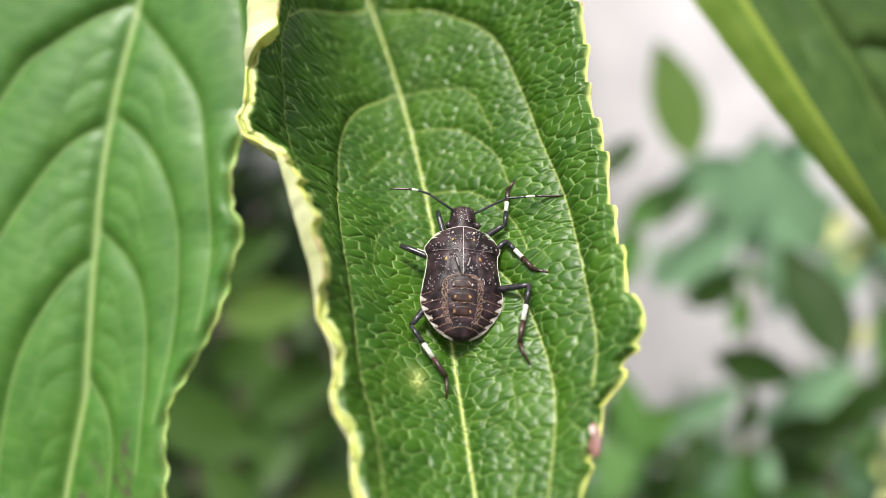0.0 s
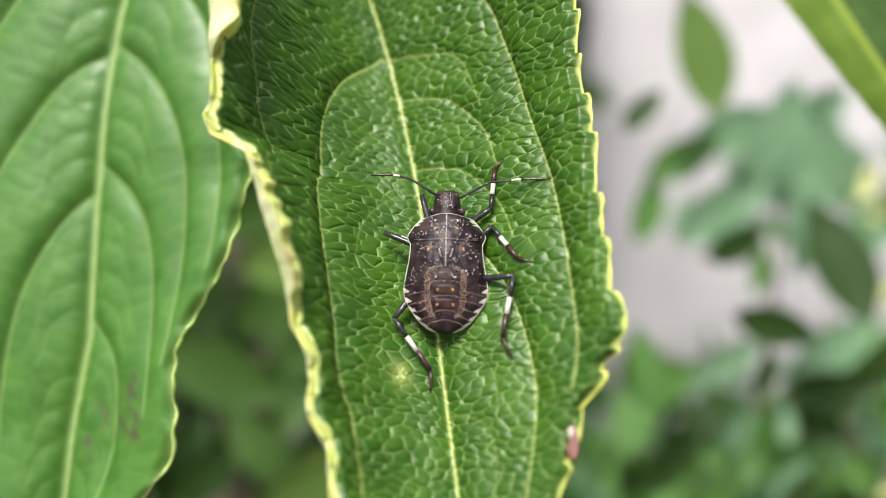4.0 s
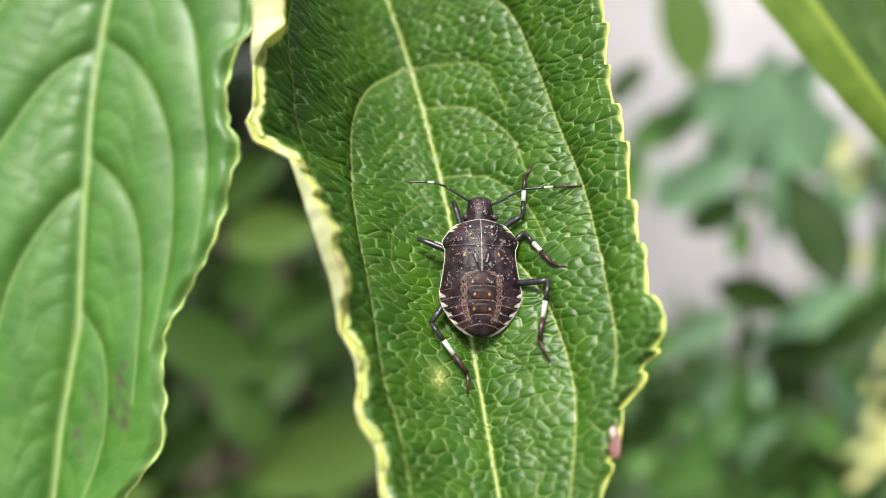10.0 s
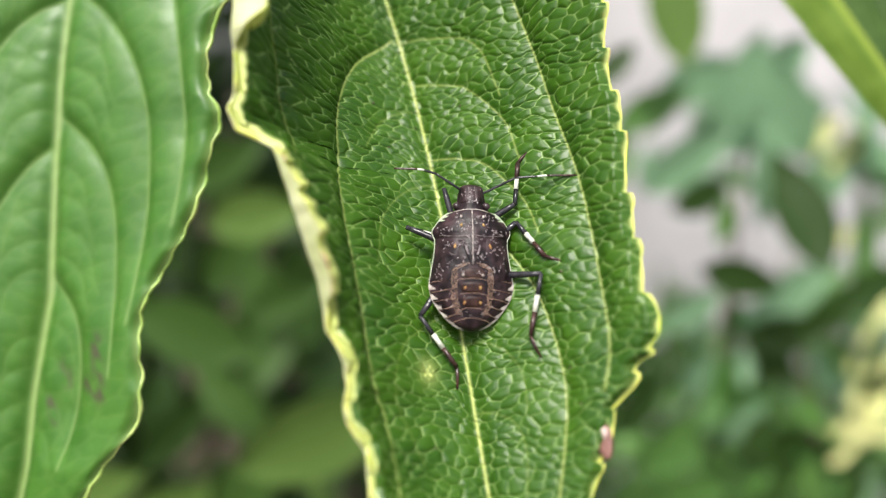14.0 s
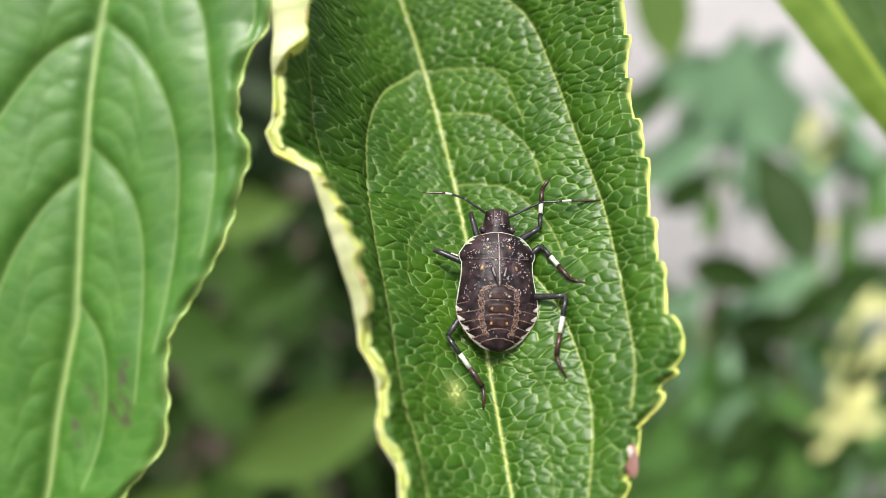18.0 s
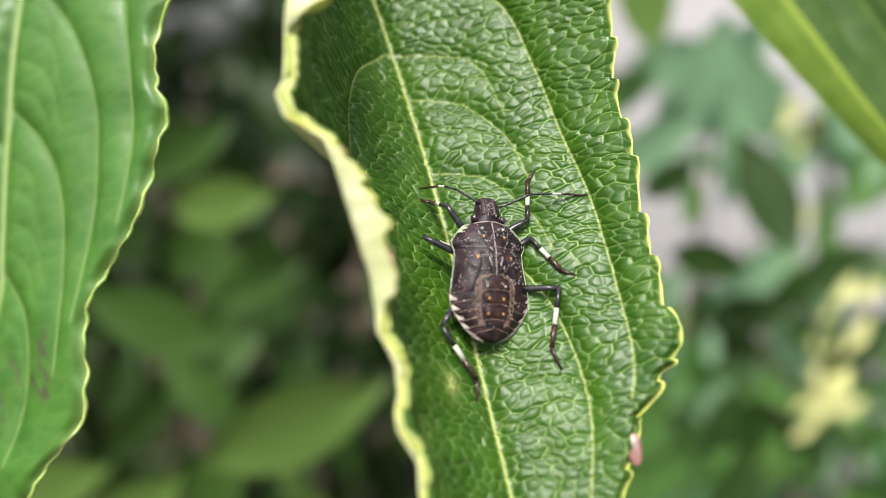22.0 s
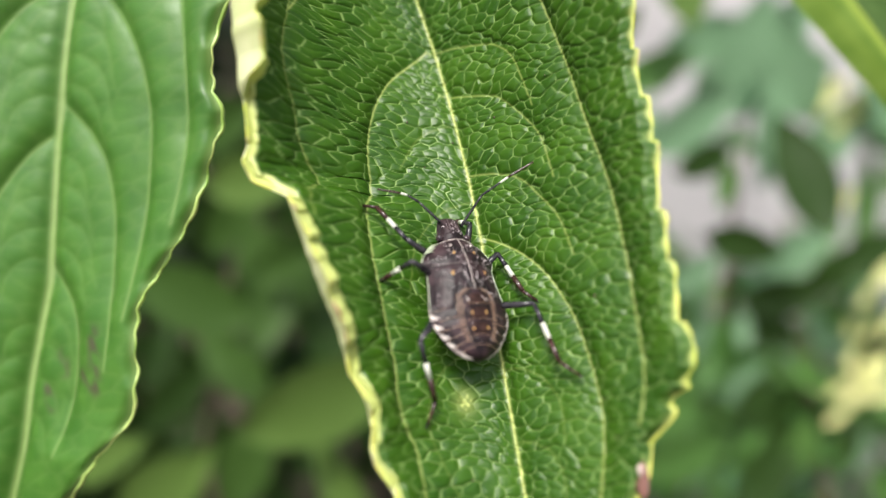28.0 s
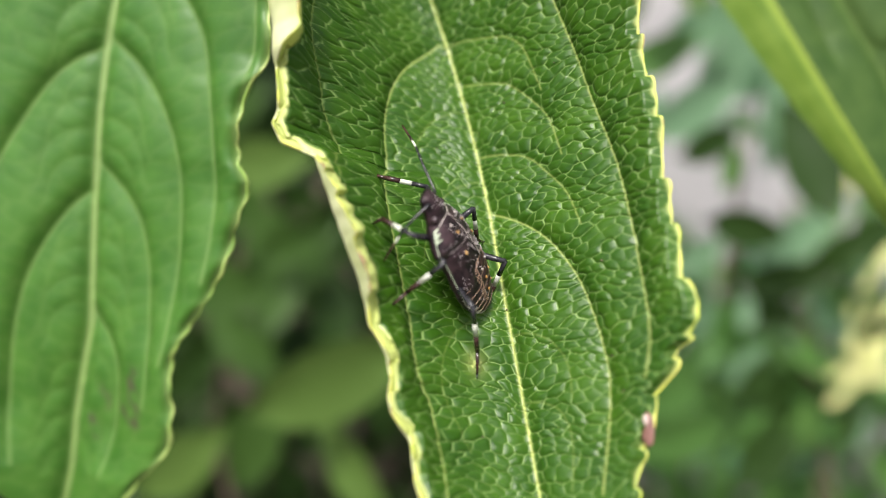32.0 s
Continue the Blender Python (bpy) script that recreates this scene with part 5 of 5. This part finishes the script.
    walk(BUG, [
        # rows bug
        (0, pose(0.00316, -0.00016, 1.19885, -27.75, 2.33, 1.58)), (0.5, pose(0.00308, 0.00042, 1.19815, -28.53, 1.97, 1.79)),
        (1, pose(0.00338, -0.00095, 1.19894, -28.14, 1.79, 2.52)), (1.5, pose(0.00233, -0.00244, 1.19933, -29.55, 1.56, 2.71)),
        (2, pose(0.00248, -0.00432, 1.19913, -28.54, 1.72, 3.09)), (2.5, pose(0.00245, -0.00199, 1.19809, -27.27, 1.35, 2.13)),
        (3, pose(0.00210, 0.00007, 1.19736, -25.73, 1.29, 2.30)), (3.5, pose(0.00176, 0.00001, 1.19779, -25.54, 0.46, 0.75)),
        (4, pose(0.00204, -0.00083, 1.19873, -23.92, 0.44, 0.20)), (4.5, pose(0.00142, -0.00299, 1.19911, -23.99, 0.31, -0.58)),
        (6.5, pose(0.00203, 0.00041, 1.19878, -26.04, 0.57, 0.98)), (7, pose(0.00290, 0.00019, 1.19913, -25.97, 1.19, 1.88)),
        (7.5, pose(0.00343, -0.00037, 1.19886, -26.36, 1.20, 2.18)), (8, pose(0.00342, -0.00060, 1.19897, -26.06, 1.13, 1.93)),
        (8.5, pose(0.00394, -0.00120, 1.19923, -26.44, 1.20, 1.75)), (9, pose(0.00288, -0.00121, 1.20016, -27.26, 1.07, 2.42)),
        (9.5, pose(0.00206, -0.00019, 1.19800, -27.64, 1.06, 1.74)), (10, pose(0.00319, -0.00106, 1.19836, -27.28, 1.04, 1.36)),
        (10.5, pose(0.00289, -0.00086, 1.19822, -26.70, 1.10, 0.70)), (11, pose(0.00383, -0.00095, 1.19696, -26.34, 1.40, 0.17)),
        (11.5, pose(0.00354, -0.00102, 1.19751, -24.41, 1.20, -0.18)), (12, pose(0.00401, -0.00045, 1.19771, -24.25, 1.27, 1.32)),
        (12.5, pose(0.00246, -0.00033, 1.19918, -24.96, 1.44, 1.61)), (13, pose(0.00260, -0.00068, 1.19840, -24.21, 1.50, 0.61)),
        (13.5, pose(0.00283, -0.00140, 1.19942, -23.13, 1.40, 0.59)), (14, pose(0.00202, -0.00147, 1.19915, -24.43, 1.69, 1.43)),
        (14.5, pose(0.00282, -0.00136, 1.19913, -24.87, 1.60, 1.03)), (16.5, pose(0.00150, -0.00273, 1.19904, -24.80, 1.53, 1.52)),
        (17, pose(0.00276, -0.00128, 1.19940, -26.37, 2.12, 0.93)), (17.5, pose(0.00260, -0.00084, 1.19857, -26.18, 2.06, 1.70)),
        (18, pose(0.00346, -0.00014, 1.19766, -27.27, 2.31, -0.23)), (18.5, pose(0.00450, -0.00117, 1.19872, -27.02, 2.48, -0.48)),
        (19, pose(0.00328, -0.00054, 1.19842, -27.66, 2.66, -1.28)), (19.5, pose(0.00334, -0.00035, 1.19842, -27.68, 2.96, 0.50)),
        (20, pose(0.00443, 0.00039, 1.19720, -30.25, 7.52, 3.99)), (20.5, pose(0.00444, 0.00021, 1.19801, -29.38, 9.54, 9.91)),
        (21, pose(0.00398, -0.00019, 1.19881, -28.74, 9.18, 11.90)), (21.5, pose(0.00486, -0.00020, 1.19860, -29.66, 9.08, 11.21)),
        (22, pose(0.00480, -0.00068, 1.19849, -29.08, 8.73, 12.55)), (22.5, pose(0.00370, -0.00139, 1.19938, -28.73, 6.69, 11.69)),
        (23, pose(0.00233, -0.00100, 1.19880, -26.82, 3.92, 7.33)), (23.5, pose(0.00153, -0.00103, 1.19829, -25.88, 1.27, 3.00)),
        (24, pose(0.00117, -0.00135, 1.19802, -24.33, -1.19, -0.80)), (24.5, pose(0.00029, -0.00159, 1.19894, -22.96, -3.31, -3.08)),
        (25, pose(0.00002, -0.00194, 1.20066, -25.06, -4.95, -6.32)), (25.5, pose(0.00074, -0.00180, 1.19940, -25.14, -5.87, -7.93)),
        (27.5, pose(-0.00046, -0.00187, 1.19860, -38.73, 1.31, 20.58)), (28, pose(-0.00046, -0.00320, 1.19789, -42.12, 8.89, 25.22)),
        (28.5, pose(-0.00050, -0.00322, 1.19915, -35.67, 16.93, 32.41)), (29, pose(0.00116, -0.00195, 1.19919, -29.93, 21.75, 36.34)),
        (29.5, pose(0.00220, -0.00178, 1.19849, -26.81, 27.81, 44.67)), (30, pose(-0.00234, -0.00197, 1.19965, -23.82, 25.49, 57.27)),
        (30.5, pose(-0.00345, -0.00205, 1.19791, -21.72, 7.42, 66.09)), (31, pose(-0.00315, -0.00320, 1.19807, -20.36, -11.96, 74.70)),
        (31.5, pose(-0.00269, -0.00307, 1.19905, -20.38, -16.36, 76.04)), (32, pose(-0.00184, -0.00369, 1.20049, -21.88, -20.21, 77.82)),
        # end bug
    ])
    walk(legs_made[0], [
        # rows RF
        (0, pose(0.00150, 0.00075, 0.00320, 0.00, -0.00, 0.00)), (25.5, pose(0.00150, 0.00075, 0.00320, 0.00, -0.00, 0.00)),
        (30, pose(0.00150, 0.00075, 0.00320, 3.83, -74.10, -29.48)), (31, pose(0.00150, 0.00075, 0.00320, -20.44, -34.74, 10.41)),
        (32, pose(0.00150, 0.00075, 0.00320, -14.50, 6.00, 27.69)),
        # end RF
    ])
    for piece in shins_made[0]:
        walk(piece, [
        # rows RFs
        (0, pose(0.00213, -0.00085, 0.00125, 0.00, -0.00, 0.00)), (25.5, pose(0.00213, -0.00085, 0.00125, 0.00, -0.00, 0.00)),
        (26.5, pose(0.00213, -0.00085, 0.00125, -43.36, 6.26, 8.79)), (30, pose(0.00213, -0.00085, 0.00125, -57.51, 43.70, -15.34)),
        (32, pose(0.00213, -0.00085, 0.00125, -28.42, 21.63, 0.09)),
        # end RFs
        ])
    walk(legs_made[1], [
        # rows RM
        (0, pose(0.00170, 0.00075, 0.00110, 0.00, -0.00, 0.00)), (25.5, pose(0.00170, 0.00075, 0.00110, 0.00, -0.00, 0.00)),
        (29, pose(0.00170, 0.00075, 0.00110, 12.41, 3.94, -12.45)), (31, pose(0.00170, 0.00075, 0.00110, 47.50, 26.88, -54.28)),
        (32, pose(0.00170, 0.00075, 0.00110, 27.36, 14.60, -26.37)),
        # end RM
    ])
    for piece in shins_made[1]:
        walk(piece, [
        # rows RMs
        (0, pose(0.00200, -0.00097, 0.00180, 0.00, -0.00, 0.00)), (25.5, pose(0.00200, -0.00097, 0.00180, 0.00, -0.00, 0.00)),
        (26.5, pose(0.00200, -0.00097, 0.00180, 26.41, 11.44, 48.11)), (29, pose(0.00200, -0.00097, 0.00180, -6.79, 14.35, -13.51)),
        (31, pose(0.00200, -0.00097, 0.00180, 5.14, 11.73, -0.46)), (32, pose(0.00200, -0.00097, 0.00180, 19.43, 18.00, 10.31)),
        # end RMs
        ])
    walk(legs_made[2], [
        # rows RH
        (0, pose(0.00220, 0.00075, -0.00140, 0.00, -0.00, 0.00)), (25.5, pose(0.00220, 0.00075, -0.00140, 0.00, -0.00, 0.00)),
        (27.5, pose(0.00220, 0.00075, -0.00140, 6.14, 12.34, -16.33)), (28, pose(0.00220, 0.00075, -0.00140, 6.14, 12.34, -16.33)),
        (29, pose(0.00220, 0.00075, -0.00140, 3.03, 21.66, -48.16)), (30, pose(0.00220, 0.00075, -0.00140, -0.25, 26.06, -64.13)),
        (31, pose(0.00220, 0.00075, -0.00140, -0.25, 26.06, -64.13)), (32, pose(0.00220, 0.00075, -0.00140, -0.25, 26.06, -64.13)),
        # end RH
    ])
    for piece in shins_made[2]:
        walk(piece, [
        # rows RHs
        (0, pose(0.00320, -0.00250, -0.00020, 0.00, -0.00, 0.00)), (25.5, pose(0.00320, -0.00250, -0.00020, 0.00, -0.00, 0.00)),
        (27.5, pose(0.00320, -0.00250, -0.00020, -12.95, -29.25, 2.90)), (28, pose(0.00320, -0.00250, -0.00020, -12.95, -29.25, 2.90)),
        (29, pose(0.00320, -0.00250, -0.00020, 24.22, 5.66, 1.04)), (30, pose(0.00320, -0.00250, -0.00020, 20.11, -0.78, -0.40)),
        (31, pose(0.00320, -0.00250, -0.00020, 20.11, -0.78, -0.40)), (32, pose(0.00320, -0.00250, -0.00020, 20.11, -0.78, -0.40)),
        # end RHs
        ])
    walk(legs_made[3], [
        # rows LF
        (0, pose(-0.00130, 0.00075, 0.00270, 0.00, -0.00, 0.00)), (20.5, pose(-0.00130, 0.00075, 0.00270, 0.00, -0.00, 0.00)),
        (21.5, pose(-0.00130, 0.00075, 0.00270, 14.19, -32.35, -0.70)), (22, pose(-0.00130, 0.00075, 0.00270, 12.58, -26.65, 0.15)),
        (22.5, pose(-0.00130, 0.00075, 0.00270, 11.94, -27.24, 0.04)), (23, pose(-0.00130, 0.00075, 0.00270, 12.44, -27.45, 0.03)),
        (24, pose(-0.00130, 0.00075, 0.00270, 4.95, -23.51, -0.01)), (24.5, pose(-0.00130, 0.00075, 0.00270, 21.23, -29.11, 0.00)),
        (25.5, pose(-0.00130, 0.00075, 0.00270, 17.12, -27.11, 0.28)), (27.5, pose(-0.00130, 0.00075, 0.00270, 21.43, -47.49, -4.84)),
        (28, pose(-0.00130, 0.00075, 0.00270, 21.43, -47.49, -4.84)), (29, pose(-0.00130, 0.00075, 0.00270, 7.12, -51.29, -2.64)),
        (30, pose(-0.00130, 0.00075, 0.00270, -10.75, -39.85, 0.25)), (32, pose(-0.00130, 0.00075, 0.00270, 1.33, -32.33, -0.58)),
        # end LF
    ])
    for piece in shins_made[3]:
        walk(piece, [
        # rows LFs
        (0, pose(-0.00090, -0.00005, 0.00320, 0.00, -0.00, 0.00)), (20.5, pose(-0.00090, -0.00005, 0.00320, 0.00, -0.00, 0.00)),
        (21, pose(-0.00090, -0.00005, 0.00320, 46.35, 28.75, 2.83)), (21.5, pose(-0.00090, -0.00005, 0.00320, 110.78, 43.22, 34.08)),
        (22, pose(-0.00090, -0.00005, 0.00320, 98.55, 30.99, 16.72)), (22.5, pose(-0.00090, -0.00005, 0.00320, 101.45, 32.36, 19.60)),
        (23, pose(-0.00090, -0.00005, 0.00320, 100.59, 32.75, 19.17)), (24, pose(-0.00090, -0.00005, 0.00320, 112.42, 25.36, 23.82)),
        (24.5, pose(-0.00090, -0.00005, 0.00320, 79.53, 33.01, 5.68)), (25.5, pose(-0.00090, -0.00005, 0.00320, 87.07, 30.28, 8.95)),
        (27.5, pose(-0.00090, -0.00005, 0.00320, 123.32, -19.60, -32.82)), (28, pose(-0.00090, -0.00005, 0.00320, 123.32, -19.60, -32.82)),
        (29, pose(-0.00090, -0.00005, 0.00320, 105.35, -24.64, -32.16)), (30, pose(-0.00090, -0.00005, 0.00320, 106.25, -39.27, -62.13)),
        (32, pose(-0.00090, -0.00005, 0.00320, 59.41, -26.02, -16.38)),
        # end LFs
        ])
    walk(legs_made[4], [
        # rows LM
        (0, pose(-0.00170, 0.00075, 0.00110, 0.00, -0.00, 0.00)), (25.5, pose(-0.00170, 0.00075, 0.00110, 0.00, -0.00, 0.00)),
        (27.5, pose(-0.00170, 0.00075, 0.00110, 9.51, -18.07, 37.22)), (28, pose(-0.00170, 0.00075, 0.00110, 9.51, -18.07, 37.22)),
        (29, pose(-0.00170, 0.00075, 0.00110, -0.01, -34.21, 22.12)), (30, pose(-0.00170, 0.00075, 0.00110, -0.83, -31.32, 10.97)),
        (31, pose(-0.00170, 0.00075, 0.00110, 5.06, -1.66, 12.65)), (32, pose(-0.00170, 0.00075, 0.00110, 11.74, -0.47, 27.55)),
        # end LM
    ])
    for piece in shins_made[4]:
        walk(piece, [
        # rows LMs
        (0, pose(-0.00360, 0.00025, 0.00150, 0.00, -0.00, 0.00)), (25.5, pose(-0.00360, 0.00025, 0.00150, 0.00, -0.00, 0.00)),
        (27.5, pose(-0.00360, 0.00025, 0.00150, 18.00, -4.09, 58.71)), (28, pose(-0.00360, 0.00025, 0.00150, 18.00, -4.09, 58.71)),
        (29, pose(-0.00360, 0.00025, 0.00150, 30.37, -1.61, 89.32)), (30, pose(-0.00360, 0.00025, 0.00150, 17.88, -12.74, 69.47)),
        (31, pose(-0.00360, 0.00025, 0.00150, 27.87, 17.57, 65.66)), (32, pose(-0.00360, 0.00025, 0.00150, 23.01, 18.16, 55.59)),
        # end LMs
        ])
    walk(legs_made[5], [
        # rows LH
        (0, pose(-0.00180, 0.00075, -0.00140, 0.00, -0.00, 0.00)), (25.5, pose(-0.00180, 0.00075, -0.00140, 0.00, -0.00, 0.00)),
        (27.5, pose(-0.00180, 0.00075, -0.00140, -2.72, 11.18, -1.30)), (28, pose(-0.00180, 0.00075, -0.00140, -2.72, 11.18, -1.30)),
        (29, pose(-0.00180, 0.00075, -0.00140, 5.73, -8.24, -2.05)), (30, pose(-0.00180, 0.00075, -0.00140, -3.04, 13.72, -1.87)),
        (31, pose(-0.00180, 0.00075, -0.00140, -45.92, 62.13, -27.60)), (32, pose(-0.00180, 0.00075, -0.00140, -31.93, 44.16, -4.58)),
        # end LH
    ])
    for piece in shins_made[5]:
        walk(piece, [
        # rows LHs
        (0, pose(-0.00230, -0.00085, -0.00350, 0.00, -0.00, 0.00)), (25.5, pose(-0.00230, -0.00085, -0.00350, 0.00, -0.00, 0.00)),
        (27.5, pose(-0.00230, -0.00085, -0.00350, 27.56, -0.99, 14.61)), (28, pose(-0.00230, -0.00085, -0.00350, 27.56, -0.99, 14.61)),
        (29, pose(-0.00230, -0.00085, -0.00350, 9.16, 14.29, 7.59)), (30, pose(-0.00230, -0.00085, -0.00350, 20.70, -14.11, 6.70)),
        (31, pose(-0.00230, -0.00085, -0.00350, 36.97, -41.03, -1.21)), (32, pose(-0.00230, -0.00085, -0.00350, 32.76, -19.19, 10.10)),
        # end LHs
        ])
    walk(legs_made[6], [
        # rows LA
        (0, pose(-0.00090, -0.00040, 0.00550, 0.00, -0.00, 0.00)), (18, pose(-0.00090, -0.00040, 0.00550, 0.00, -0.00, 0.00)),
        (19, pose(-0.00090, -0.00040, 0.00550, -11.81, -2.56, -24.80)), (20, pose(-0.00090, -0.00040, 0.00550, -16.02, 1.01, -31.93)),
        (22, pose(-0.00090, -0.00040, 0.00550, -21.87, 3.75, -41.65)), (23, pose(-0.00090, -0.00040, 0.00550, -11.79, -10.00, -27.47)),
        (24.5, pose(-0.00090, -0.00040, 0.00550, -6.45, -13.94, -15.93)), (25.5, pose(-0.00090, -0.00040, 0.00550, -6.92, -17.73, -18.32)),
        (27.5, pose(-0.00090, -0.00040, 0.00550, -11.17, 18.43, -12.15)), (28, pose(-0.00090, -0.00040, 0.00550, -11.17, 18.43, -12.15)),
        (29, pose(-0.00090, -0.00040, 0.00550, -93.95, 49.48, -91.13)), (31, pose(-0.00090, -0.00040, 0.00550, -5.28, -31.30, -68.85)),
        (32, pose(-0.00090, -0.00040, 0.00550, 3.89, -37.29, -65.72)),
        # end LA
    ])
    walk(legs_made[7], [
        # rows RA
        (0, pose(0.00090, -0.00040, 0.00520, 0.00, -0.00, 0.00)), (25.5, pose(0.00090, -0.00040, 0.00520, 0.00, -0.00, 0.00)),
        (27.5, pose(0.00090, -0.00040, 0.00520, 7.96, -17.37, -32.90)), (28, pose(0.00090, -0.00040, 0.00520, 7.96, -17.37, -32.90)),
        (29, pose(0.00090, -0.00040, 0.00520, 12.25, -16.16, -44.51)), (30, pose(0.00090, -0.00040, 0.00520, 18.72, -20.99, -59.13)),
        (31, pose(0.00090, -0.00040, 0.00520, -32.30, -11.44, 62.65)), (32, pose(0.00090, -0.00040, 0.00520, -17.49, -13.87, 32.60)),
        # end RA
    ])


motions()
